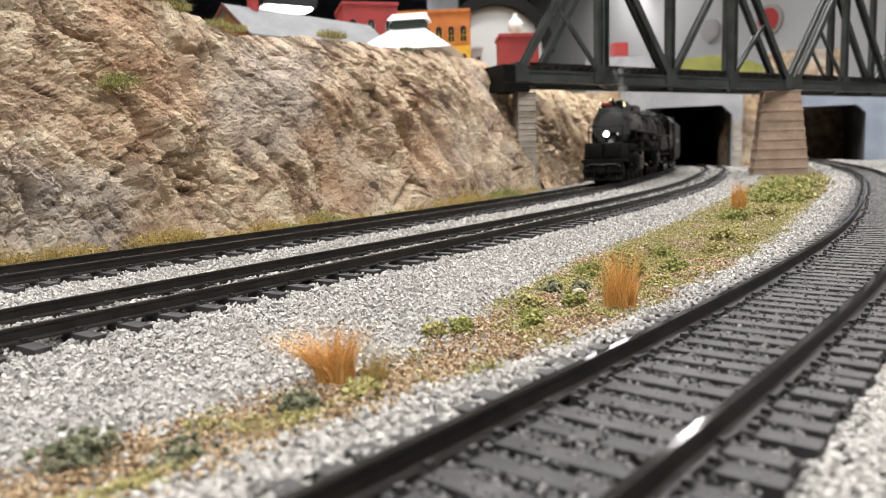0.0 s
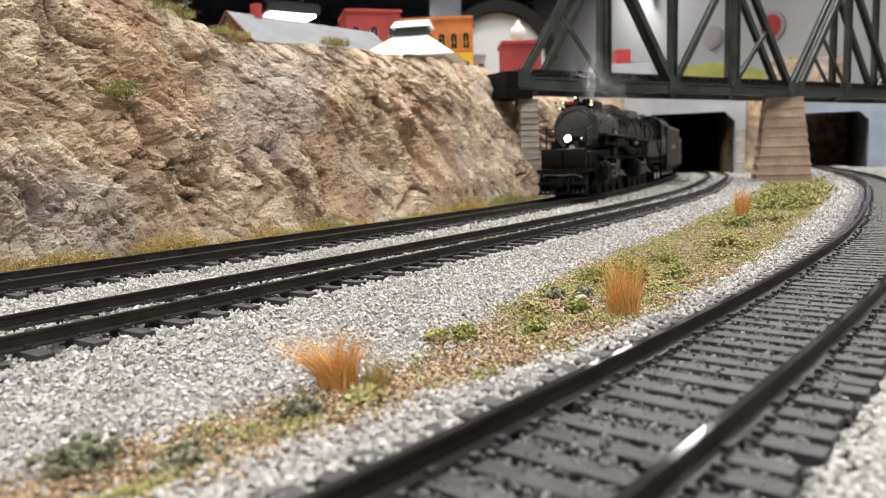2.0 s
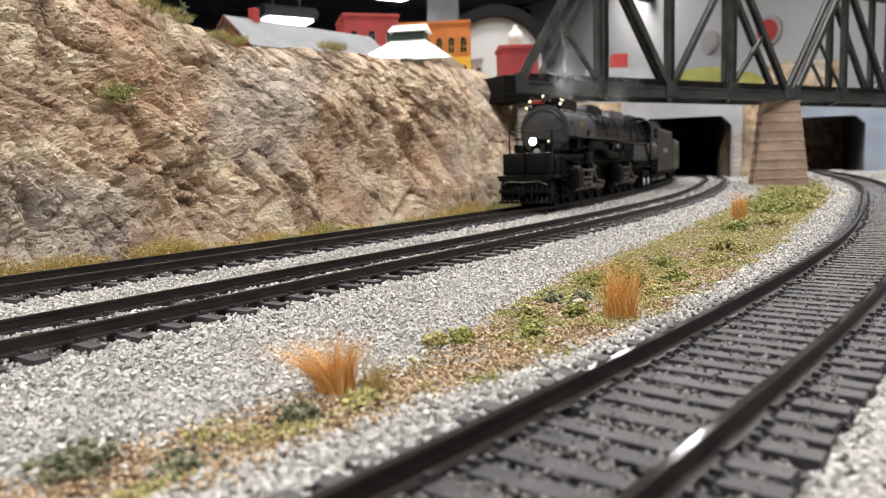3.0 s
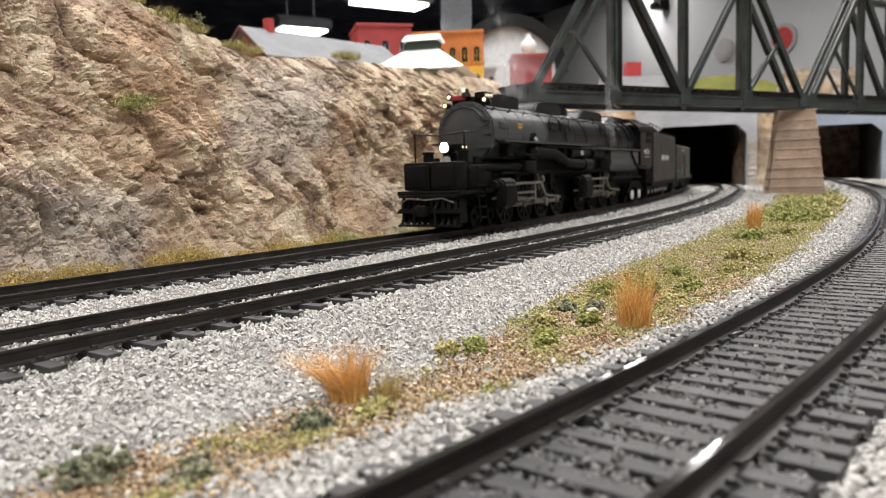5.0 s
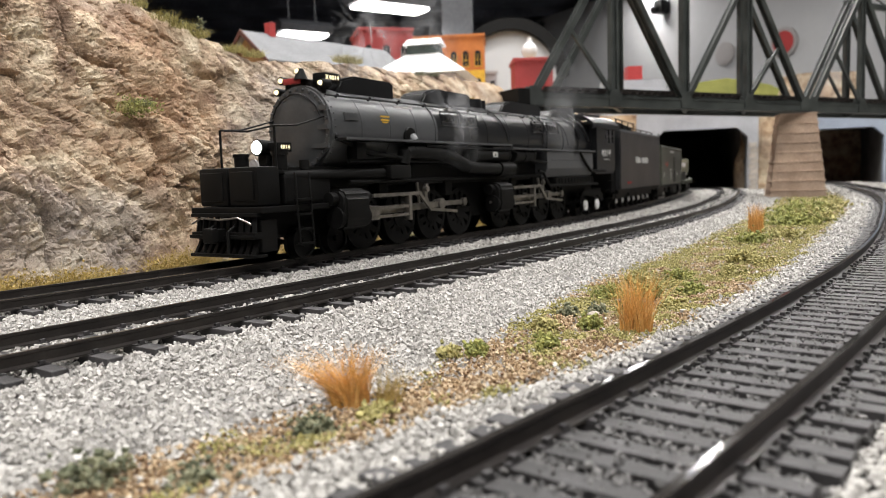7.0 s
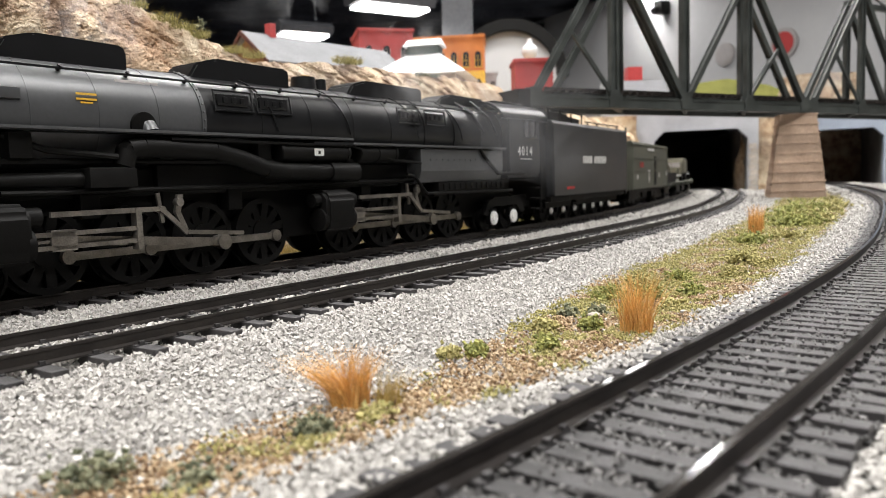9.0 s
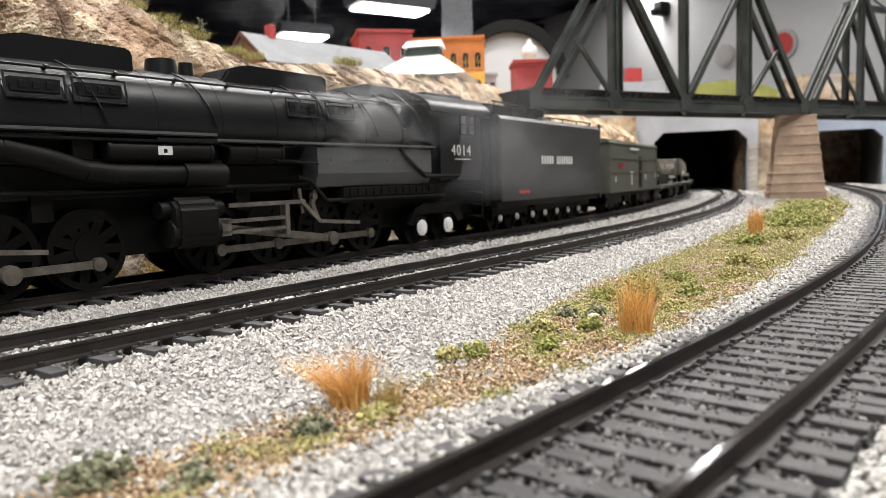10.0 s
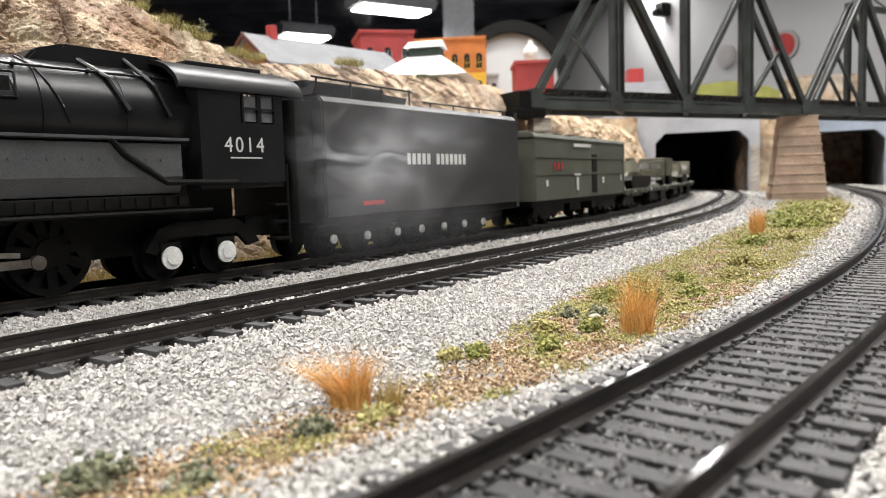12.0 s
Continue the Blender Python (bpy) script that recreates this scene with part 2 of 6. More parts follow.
def prism(bm, pts, axis, lo, hi):
    """A polygon drawn out along an axis: x takes (y, z), y takes (x, z), z takes (x, y)."""
    def at(p, d):
        return {"x": (d, p[0], p[1]), "y": (p[0], d, p[1]), "z": (p[0], p[1], d)}[axis]
    a = [bm.verts.new(at(p, lo)) for p in pts]
    b = [bm.verts.new(at(p, hi)) for p in pts]
    bm.faces.new(a)
    bm.faces.new(b[::-1])
    for i in range(len(pts)):
        j = (i + 1) % len(pts)
        bm.faces.new((a[i], b[i], b[j], a[j]))
    return bm


def ball(bm, c, r, sub=2):
    bmesh.ops.create_icosphere(bm, subdivisions=sub, radius=r, matrix=Matrix.Translation(c))
    return bm


def bar(bm, a, b, w, h):
    """A straight bar of section w by h from a to b, h upright."""
    a, b = Vector(a), Vector(b)
    d = (b - a).normalized()
    side = Vector((0, 0, 1)).cross(d)
    side = side.normalized() if side.length > 1e-4 else Vector((1, 0, 0))
    up = d.cross(side)
    vs = [bm.verts.new(p + side * sx * w / 2 + up * sz * h / 2) for p in (a, b) for sx, sz in ((-1, -1), (1, -1), (1, 1), (-1, 1))]
    for f in ((0, 1, 2, 3), (7, 6, 5, 4), (0, 4, 5, 1), (1, 5, 6, 2), (2, 6, 7, 3), (3, 7, 4, 0)):
        bm.faces.new([vs[i] for i in f])
    return bm


def mesh_arrays(name, verts, faces, material, smooth=False):
    """A mesh from arrays in metres; faces all of one size."""
    me = bpy.data.meshes.new(name)
    k = faces.shape[1]
    me.vertices.add(len(verts))
    me.vertices.foreach_set("co", np.asarray(verts, np.float32).ravel())
    me.loops.add(faces.size)
    me.loops.foreach_set("vertex_index", faces.astype(np.int32).ravel())
    me.polygons.add(len(faces))
    me.polygons.foreach_set("loop_start", np.arange(0, faces.size, k, dtype=np.int32))
    me.polygons.foreach_set("loop_total", np.full(len(faces), k, dtype=np.int32))
    me.polygons.foreach_set("use_smooth", np.full(len(faces), smooth, dtype=bool))
    me.update(calc_edges=True)
    me.materials.append(material)
    return me


def root(name, m=None):
    ob = new(name)
    if m is not None:
        ob.matrix_basis = m
    return ob


# ---- the lines of the three tracks, in millimetres ----
class Line:
    def __init__(self, x0, y0, heading, bends, stations=(0, 150, 300, 450, 600, 800, 1000, 1400), shift=0.0, lo=-700.0, hi=1900.0):
        s = np.arange(lo, hi + 1, 4.0)
        k = np.interp(s, stations, bends)
        th = np.r_[0, np.cumsum((k[1:] + k[:-1]) / 2 * 4.0 / 1000)]
        th += heading - np.interp(0, s, th)
        mid = (th[1:] + th[:-1]) / 2
        x, y = np.r_[0, np.cumsum(np.cos(mid) * 4)], np.r_[0, np.cumsum(np.sin(mid) * 4)]
        x += x0 - np.interp(0, s, x)
        y += y0 - np.interp(0, s, y)
        self.x, self.y, self.th = x - np.sin(th) * shift, y + np.cos(th) * shift, th
        a = np.r_[0, np.cumsum(np.hypot(np.diff(self.x), np.diff(self.y)))]
        self.s = a - np.interp(0, s, a)

    def at(self, s, off=0.0):
        t = np.interp(s, self.s, self.th)
        return np.interp(s, self.s, self.x) - np.sin(t) * off, np.interp(s, self.s, self.y) + np.cos(t) * off, t


BENDS = (-0.033, 0.301, 0.526, 0.49, 0.013, 0.583, 0.827, 0.828)
MIDDLE = Line(-44.5, 148.3, 0.953, BENDS)
REAR = Line(-44.5, 148.3, 0.953, BENDS, shift=59.3)
BETWEEN = Line(-44.5, 148.3, 0.953, BENDS, shift=29.6)
FRONT = Line(19.95, 67.6, 0.853, (0.305, 0.91, 0.041, 0.375, 0.333, 0.105, 0.099, 0.098))
FRONT_Z = 1.2


# ---- the hall ----
def hall():
    top = CEIL_Z * 1000
    bm = bmesh.new()
    box(bm, -6000, 8000, -5000, 10400, -1005, -1000)
    tagged(part("floor", bm, M_FLOOR, smooth=False), "dark smooth floor of the exhibition hall", "floor", kind="structure")
    bm = bmesh.new()
    box(bm, -6000, 8000, -5000, 10400, top + 150, top + 200)
    for i in range(18):
        box(bm, -6000, 8000, -4400 + i * 800, -4340 + i * 800, top + 60, top + 150)
    tagged(part("ceiling", bm, M_CEIL, smooth=False), "dark painted open ceiling with beams", "ceiling", kind="structure")
    for name, a in (("wall_back", (-6000, 8000, 10400, 10500)), ("wall_front", (-6000, 8000, -5100, -5000)), ("wall_west", (-6100, -6000, -5100, 10500)), ("wall_east", (8000, 8100, -5100, 10500))):
        bm = bmesh.new()
        box(bm, *a, -1000, top + 200)
        tagged(part(name, bm, M_CEIL, smooth=False), "dark painted wall of the hall", "wall", kind="structure")
    # a pale wall that runs aslant towards the viewer
    bm = bmesh.new()
    box(bm, 0, 9000, 0, 120, -1000, top + 60)
    ob = part("wall_pale", bm, M_WALL, smooth=False)
    ob.matrix_basis = Matrix.Translation((0.2, 10.38, 0)) @ Matrix.Rotation(math.atan2(-1500, 840), 4, "Z")
    tagged(ob, "pale grey painted side wall of the hall", "wall", kind="structure")


hall()


def ceiling_lamp(x, y, z, yaw, length=1.2, watts=LAMP_WATTS):
    r = root("ceiling_lamp", pose(x, y, z, 0, 0, yaw))
    h = length * 500
    bm = bmesh.new()
    prism(bm, ((-70, 0), (-90, 30), (-40, 60), (40, 60), (90, 30), (70, 0)), "x", -h - 20, h + 20)
    part("housing", bm, M_COLUMN, r)
    bm = bmesh.new()
    box(bm, -h, h, -62, 62, -14, -1, 5)
    for sx in (-0.6, 0.6):
        rod = bmesh.new()
        cyl(rod, (h * sx, 0, 58), (h * sx, 0, (CEIL_Z + 0.155 - z) * 1000), 4, seg=8)
        part("hanger", rod, M_COLUMN, r)
    part("tube", bm, M_TUBE, r, "lit white fluorescent tube")
    tagged(r, "long lit fluorescent lamp under the dark ceiling", "lamp", group="hall lamps")
    lamp_light(x, y, z - 0.03, length, 0.14, watts, yaw)
    return r


# lamps seen over the town, and those over and behind the viewer that light the layout
for lx, ly, lz, yaw, ln in ((-0.195, 3.3, 0.785, 32, 0.33), (-0.69, 3.9, 0.80, 30, 0.24)):
    ceiling_lamp(lx, ly, lz, yaw, ln, 4.0)
for lx, ly in ((-0.7, 0.5), (0.9, 0.3), (0.1, 1.5), (-0.6, -1.3), (1.1, -1.4), (1.6, 2.4)):
    ceiling_lamp(lx, ly, CEIL_Z, 25)
for lx, ly, ln, watts in ((1.66, 4.66, 0.22, 28.0), (1.76, 6.80, 1.3, 16.0)):
    ceiling_lamp(lx, ly, CEIL_Z, 52, ln, watts)


# ---- ground and tracks ----
def fbm(x, y, z, octaves=4):
    v, a, f = 0.0, 1.0, 1.0
    for _ in range(octaves):
        v += a * noise.noise(Vector((x * f, y * f, z * f)))
        a, f = a * 0.5, f * 2.03
    return v


def ground():
    xs, ys = np.arange(-420, 1300, 10.0), np.arange(-260, 1900, 10.0)
    X, Y = np.meshgrid(xs, ys)
    Z = np.array([[-4.6 + 0.7 * noise.noise(Vector((x / 40, y / 40, 0))) for x in xs] for y in ys])
    Z[0, :] = Z[-1, :] = Z[:, 0] = Z[:, -1] = -20.5
    v = np.c_[X.ravel(), Y.ravel(), Z.ravel()] * MM
    i = np.arange(len(v)).reshape(X.shape)
    f = np.c_[i[:-1, :-1].ravel(), i[:-1, 1:].ravel(), i[1:, 1:].ravel(), i[1:, :-1].ravel()]
    tagged(new("ground", mesh_arrays("ground", v, f, M_BED, True)), "grey ballast bed of the model railway", "ground", kind="structure")
    bm = bmesh.new()
    box(bm, -1600, 2600, -420, 2500, -120, -20)
    tagged(part("layout_table", bm, M_BARN, smooth=False), "plywood table that carries the model railway", "table", kind="structure")
    bm = bmesh.new()
    for x in (-1400, 500, 2400):
        for y in (-300, 2300):
            box(bm, x, x + 90, y, y + 90, -1000, -120)
    tagged(part("trestle", bm, M_BARN, smooth=False), "timber trestle legs under the layout table", "trestle", kind="structure")


ground()

TIE_STEP = 7.7
TIE_FRONT = 4.6


def rail_mesh(line, off, z, lo, hi):
    half = (0.4, 0.38, 0.2, 0.2, 1.1, 1.15)
    zs = (0.0, -0.45, -0.62, -1.95, -2.2, -2.45)
    prof = [(-h, q) for h, q in zip(half, zs)] + [(h, q) for h, q in zip(half[::-1], zs[::-1])]
    S = np.arange(lo, hi, 8.0)
    V = []
    for s in S:
        for dy, dz in prof:
            x, y, _ = line.at(s, off + dy)
            V.append((x * MM, y * MM, (z + dz) * MM))
    n = len(prof)
    F, top = [], []
    for i in range(len(S) - 1):
        for j in range(n):
            k = (j + 1) % n
            F.append((i * n + j, i * n + k, (i + 1) * n + k, (i + 1) * n + j))
            top.append(1 if j == n - 1 else 0)
    me = mesh_arrays("rail", np.array(V), np.array(F), M_RAIL)
    me.materials.append(M_RAILTOP)
    me.polygons.foreach_set("material_index", np.array(top, np.int32))
    return me


def tie_mesh(length, half=1.35):
    bm = bmesh.new()
    box(bm, -half, half, -length / 2, length / 2, -4.3, -2.5, 0.18)
    for side in (-1, 1):
        box(bm, -half + 0.05, half - 0.05, side * 8.4 - 1.9, side * 8.4 + 1.9, -2.52, -2.3)
        for e in (-1.55, 1.55):
            box(bm, -0.45, 0.45, side * 8.4 + e - 0.35, side * 8.4 + e + 0.35, -2.4, -1.75)
    return finish(bm, "tie", M_TIE)


def track(name, line, z, lo, hi, label):
    r = root(name)
    for off in (-8.4, 8.4):
        ob = new("rail", rail_mesh(line, off, z, lo, hi))
        ob.parent = r
        ob["label"] = "dark painted rail with a polished running edge"
    me = tie_mesh(31.0, 1.3 if name == "track_front" else 1.35)
    step = TIE_FRONT if name == "track_front" else TIE_STEP
    rnd = random.Random(len(label))
    for s in np.arange(lo + 3, hi - 3, step):
        x, y, th = line.at(s + rnd.uniform(-0.45, 0.45), rnd.uniform(-0.7, 0.7))
        share("tie", me, r, Matrix.Translation((x * MM, y * MM, z * MM)) @ Matrix.Rotation(th + rnd.uniform(-0.04, 0.04), 4, "Z"))
    tagged(r, label, "track", kind="structure", group="model railway tracks")


track("track_rear", REAR, 0.0, -320, 1180, "model railway track with black ties on grey ballast")
track("track_middle", MIDDLE, 0.0, -260, 1180, "straight model track beside the train with black ties")
track("track_front", FRONT, FRONT_Z, -150, 1400, "weathered model track curving towards the second tunnel")


def scatter(name, pts, sizes, material, label, category, seed=1, flat=0.8):
    """Broken stones, each a dented box, joined into one mesh."""
    rs = np.random.RandomState(seed)
    n = len(pts)
    corners = np.array([(x, y, z) for z in (-1, 1) for y in (-1, 1) for x in (-1, 1)], float)
    c = np.repeat(corners[None], n, 0) * (0.55 + 0.45 * rs.rand(n, 8, 1)) + rs.uniform(-0.22, 0.22, (n, 8, 3))
    c *= (np.array([1.0, 0.8, flat])[None] * (0.7 + 0.6 * rs.rand(n, 3)))[:, None] * sizes[:, None, None] * 0.5
    q = rs.normal(size=(n, 4))
    q /= np.linalg.norm(q, axis=1)[:, None]
    w, x, y, z = q.T
    Rm = np.stack([1 - 2 * (y * y + z * z), 2 * (x * y - z * w), 2 * (x * z + y * w), 2 * (x * y + z * w), 1 - 2 * (x * x + z * z), 2 * (y * z - x * w),
                   2 * (x * z - y * w), 2 * (y * z + x * w), 1 - 2 * (x * x + y * y)], -1).reshape(n, 3, 3)
    v = np.einsum("nij,nkj->nki", Rm, c) + pts[:, None]
    quad = np.array([(0, 2, 3, 1), (4, 5, 7, 6), (0, 1, 5, 4), (2, 6, 7, 3), (0, 4, 6, 2), (1, 3, 7, 5)])
    f = (quad[None] + (np.arange(n) * 8)[:, None, None]).reshape(-1, 4)
    ob = new(name, mesh_arrays(name, v.reshape(-1, 3) * MM, f, material))
    return tagged(ob, label, category, kind="stuff")


def offsets(line, P):
    """For each point the station and the offset to the left of a line."""
    k = (line.s > -420) & (line.s < 1500)
    lx, ly, lt, ls = line.x[k], line.y[k], line.th[k], line.s[k]
    out_s, out_o = np.empty(len(P)), np.empty(len(P))
    for a in range(0, len(P), 4000):
        p = P[a:a + 4000]
        i = ((p[:, :1] - lx[None]) ** 2 + (p[:, 1:2] - ly[None]) ** 2).argmin(1)
        out_o[a:a + 4000] = -np.sin(lt[i]) * (p[:, 0] - lx[i]) + np.cos(lt[i]) * (p[:, 1] - ly[i])
        out_s[a:a + 4000] = ls[i] + np.cos(lt[i]) * (p[:, 0] - lx[i]) + np.sin(lt[i]) * (p[:, 1] - ly[i])
    return out_s, out_o


def soil_band(P):
    """How deep inside the strip of earth and turf between the tracks each point lies (mm, negative outside)."""
    s, o = offsets(FRONT, P)
    lo = np.interp(s, (-120, -20, 4, 36, 104, 240, 500), (26, 25.5, 23.3, 20, 23.6, 29.5, 29))
    hi = np.interp(s, (-120, -34, 8, 40, 108, 232, 420, 560), (46, 42, 38, 47, 61, 68, 74, 76))
    wob = np.array([2.6 * noise.noise(Vector((a / 14, b / 14, 3))) + 1.6 * noise.noise(Vector((a / 4, b / 4, 8))) for a, b in P[:, :2]])
    return np.minimum(o - lo, hi - o) + wob


def ballast():
    rs = np.random.RandomState(5)
    # more stones near the viewer, fewer far off
    bands = ((35, 80, 3.4), (80, 190, 3.6), (190, 260, 2.2), (260, 420, 0.8), (420, 700, 0.24), (700, 1150, 0.08))
    P, Sz = [], []
    for y0, y1, dens in bands:
        x0, x1 = -0.62 * y1 - 45, 0.62 * y1 + 40
        n = int((x1 - x0) * (y1 - y0) * dens)
        p = np.c_[rs.uniform(x0, x1, n), rs.uniform(y0, y1, n)]
        p = p[np.abs(p[:, 0]) < 0.62 * p[:, 1] + 14]
        P.append(p)
        Sz.append(rs.uniform(0.5, 1.05, len(p)) * (0.95 if y1 < 300 else (1.25 if y1 < 450 else (1.75 if y1 < 800 else 2.7))))
    P, Sz = np.vstack(P), np.concatenate(Sz)
    s1, o1 = offsets(REAR, P)
    keep = o1 < np.interp(s1, (0, 300, 420), (27, 34, 44))
    P, Sz, s1, o1 = P[keep], Sz[keep], s1[keep], o1[keep]
    _, o2 = offsets(MIDDLE, P)
    sF, o3 = offsets(FRONT, P)
    band = soil_band(P)
    near = np.minimum(np.minimum(np.abs(o1), np.abs(o2)), np.abs(o3))
    inside = near < 15.8
    # heaped shoulders, packed between the ties, a shallow dip under the turf
    z = np.where(inside, np.where(near < 8, -3.2, -3.95), -3.7 - np.clip((near - 16) * 0.05, 0, 0.9))
    # the front track is bedded deeper on its inner side
    z = np.where((o3 > 11.5) & (o3 < 30), np.maximum(z, -1.9 - np.clip(o3 - 16, 0, 14) * 0.12), z)
    z = z + rs.uniform(-0.45, 0.55, len(P)) + 0.35 * np.array([noise.noise(Vector((a / 9, b / 9, 1))) for a, b in P])
    rail = (np.abs(near - 8.4) < 1.5)
    z = np.where(rail, z - 0.9, z)
    grimy = (o3 < 13.5) & (o3 > -15.6)
    z = np.where((o3 <= -15.6) & (o3 > -40), np.maximum(z, -2.3), z)
    thin = (inside & (rs.rand(len(P)) < 0.30)) | grimy
    stone = ((band < rs.uniform(-3, 3, len(P))) | (rs.rand(len(P)) < 0.08)) & ~thin
    scatter("ballast_stones", np.c_[P, z][stone], Sz[stone], M_BALLAST, "pale grey crushed stone ballast beside the tracks", "ballast", 2)
    # dark grimy stones packed between the ties of the front track, a few strewn on top of them
    d = np.abs((sF + 147 + TIE_FRONT / 2) % TIE_FRONT - TIE_FRONT / 2)
    gap = d > 1.0
    g = grimy & (np.abs(np.abs(o3) - 8.4) > 0.9) & np.where(gap, rs.rand(len(P)) < 0.8, rs.rand(len(P)) < 0.16)
    zg = FRONT_Z + np.where(gap, -3.05, -2.45) + rs.uniform(-0.3, 0.3, len(P)) - np.clip(np.abs(o3) - 13, 0, 5) * 0.25
    scatter("grimy_ballast", np.c_[P, zg][g], Sz[g] * np.where(gap[g], 0.85, 0.5), M_BALLAST_DARK, "dark grimy stones packed between the front ties", "ballast", 6)
    q = (band > -3)
    rep = 3
    P2 = np.repeat(P[q], rep, 0) + rs.uniform(-0.6, 0.6, (rep * q.sum(), 2))
    Pq, zq, Sq, bq = P2, np.repeat(z[q], rep) + rs.uniform(-0.15, 0.25, rep * q.sum()), np.repeat(Sz[q], rep), np.repeat(band[q], rep)
    sf, of = offsets(FRONT, Pq)
    patch = np.array([noise.noise(Vector((a / 10, b / 10, 5))) + 0.5 * noise.noise(Vector((a / 4, b / 4, 7))) for a, b in Pq]) + np.interp(sf, (-60, 10, 50, 90, 160, 260), (-0.42, -0.30, -0.05, 0.06, 0.06, 0.25))
    green = patch + rs.uniform(-0.22, 0.22, len(Pq)) > 0.0
    keep = (bq > rs.uniform(-3, 2, len(Pq))) & (rs.rand(len(Pq)) < np.where(green, 0.95, 0.75))
    lump = 0.5 * np.clip(patch, 0, 1)
    a, b = green & keep, ~green & keep
    scatter("turf", np.c_[Pq, zq + 0.2 + lump][a], Sq[a] * 0.5, M_TURF, "yellow-green crumbled turf between the tracks", "turf", 3)
    scatter("earth_crumbs", np.c_[Pq, zq + 0.1][b], Sq[b] * 0.62, M_TURF_BROWN, "brown and tan earth crumbs between the tracks", "earth", 4)


ballast()


# ---- the rock cutting ----
CREST_S = (-320, -60, 0, 33, 64, 78, 90, 108, 118, 130, 148, 160, 192, 228, 278, 334, 384, 900)
CREST_Z = (150, 142, 121, 105, 98, 94, 89, 86, 82, 78, 80.5, 82, 84, 86, 88, 90, 93, 86)


def rock_base(s):
    return float(np.interp(s, (-320, 0, 200, 330, 430, 560, 860), (36, 36, 38, 43, 48, 40, 31)))


def gradient_noise(x, y, seed):
    """Smooth noise over a plane, for whole arrays at once, about -1 to 1."""
    ix, iy = np.floor(x).astype(np.int64), np.floor(y).astype(np.int64)
    fx, fy = x - ix, y - iy

    def corner(a, b):
        g = hash_unit(ix + a, iy + b, seed) * 2 * math.pi
        return np.cos(g) * (fx - a) + np.sin(g) * (fy - b)
    sx, sy = fx * fx * fx * (fx * (fx * 6 - 15) + 10), fy * fy * fy * (fy * (fy * 6 - 15) + 10)
    lo = corner(0, 0) * (1 - sx) + corner(1, 0) * sx
    hi = corner(0, 1) * (1 - sx) + corner(1, 1) * sx
    return 1.5 * (lo * (1 - sy) + hi * sy)


def hash_unit(ix, iy, seed):
    h = (ix * 374761393 + iy * 668265263 + int(seed * 101) * 974711) & 0xFFFFFFFF
    h = ((h ^ (h >> 13)) * 1274126177) & 0xFFFFFFFF
    return ((h ^ (h >> 16)) & 0xFFFFFF) / float(0x1000000)


def facets(x, y, seed):
    """Broken plates: every cell is a plane of its own height and tilt. Gives the height and the nearness to a crack."""
    ix, iy = np.floor(x).astype(np.int64), np.floor(y).astype(np.int64)
    d1, d2, h1 = np.full(x.shape, 9.0), np.full(x.shape, 9.0), np.zeros(x.shape)
    for a in (-1, 0, 1):
        for b in (-1, 0, 1):
            cx, cy = ix + a, iy + b
            px, py = cx + 0.1 + 0.8 * hash_unit(cx, cy, seed), cy + 0.1 + 0.8 * hash_unit(cx, cy, seed + 1)
            dx, dy = x - px, y - py
            d = np.hypot(dx, dy)
            h = 2 * hash_unit(cx, cy, seed + 2) - 1 + dx * (3 * hash_unit(cx, cy, seed + 3) - 1.5) + dy * (3.4 * hash_unit(cx, cy, seed + 4) - 1.2)
            first = d < d1
            d2 = np.where(first, d1, np.minimum(d2, d))
            h1 = np.where(first, h, h1)
            d1 = np.where(first, d, d1)
    return h1, np.clip(1 - (d2 - d1) * 5, 0, 1)


def rock_relief(s, z, seed):
    """How far the rock stands out at a place of the face: plates that slant down along the track, split by gullies and chipped."""
    gn = gradient_noise
    bend = 0.28 * gn(s / 90, z / 70, seed + 20)
    ca, sa = np.cos(0.98 + bend), np.sin(0.98 + bend)
    u, w = ca * s - sa * z, sa * s + ca * z
    u = u + 7 * gn(s / 24, z / 24, seed + 2) + 1.6 * gn(s / 6, z / 6, seed + 3)
    w = w + 4.5 * gn(s / 19, z / 19, seed + 4) + 1.3 * gn(s / 5, z / 5, seed + 5)
    rag = np.clip(0.75 + 0.7 * gn(s / 42, z / 34, seed + 11), 0.25, 1.4)
    b1, c1 = facets(u / 34, w / 14, seed + 30)
    b2, c2 = facets(u / 12, w / 6.0, seed + 40)
    b3, c3 = facets(s / 4.6 + 0.1 * w, z / 3.4, seed + 50)
    b4, _ = facets(s / 2.2, z / 1.7 + 0.15 * u, seed + 70)
    gully = np.clip(1 - np.abs(gn(u / 95, w / 17, seed + 13)) * 9, 0, 1)
    split = np.clip(1 - np.abs(gn(u / 40, w / 8, seed + 14)) * 9, 0, 1)
    return (6.0 * gn(s / 62, z / 46, seed) + 2.6 * gn(s / 26, z / 22, seed + 1) + 2.1 * b1 - 1.3 * c1 + rag * (1.05 * b2 - 0.7 * c2) + rag * (0.58 * b3 - 0.3 * c3) + 0.26 * b4
            - 5.5 * gully * rag - 1.5 * split * rag
            + 0.55 * rag * (1 - 2 * np.abs(gn(s / 3.1, z / 2.3, seed + 7))) + 0.32 * (1 - 2 * np.abs(gn(s / 1.5, z / 1.2, seed + 8))))


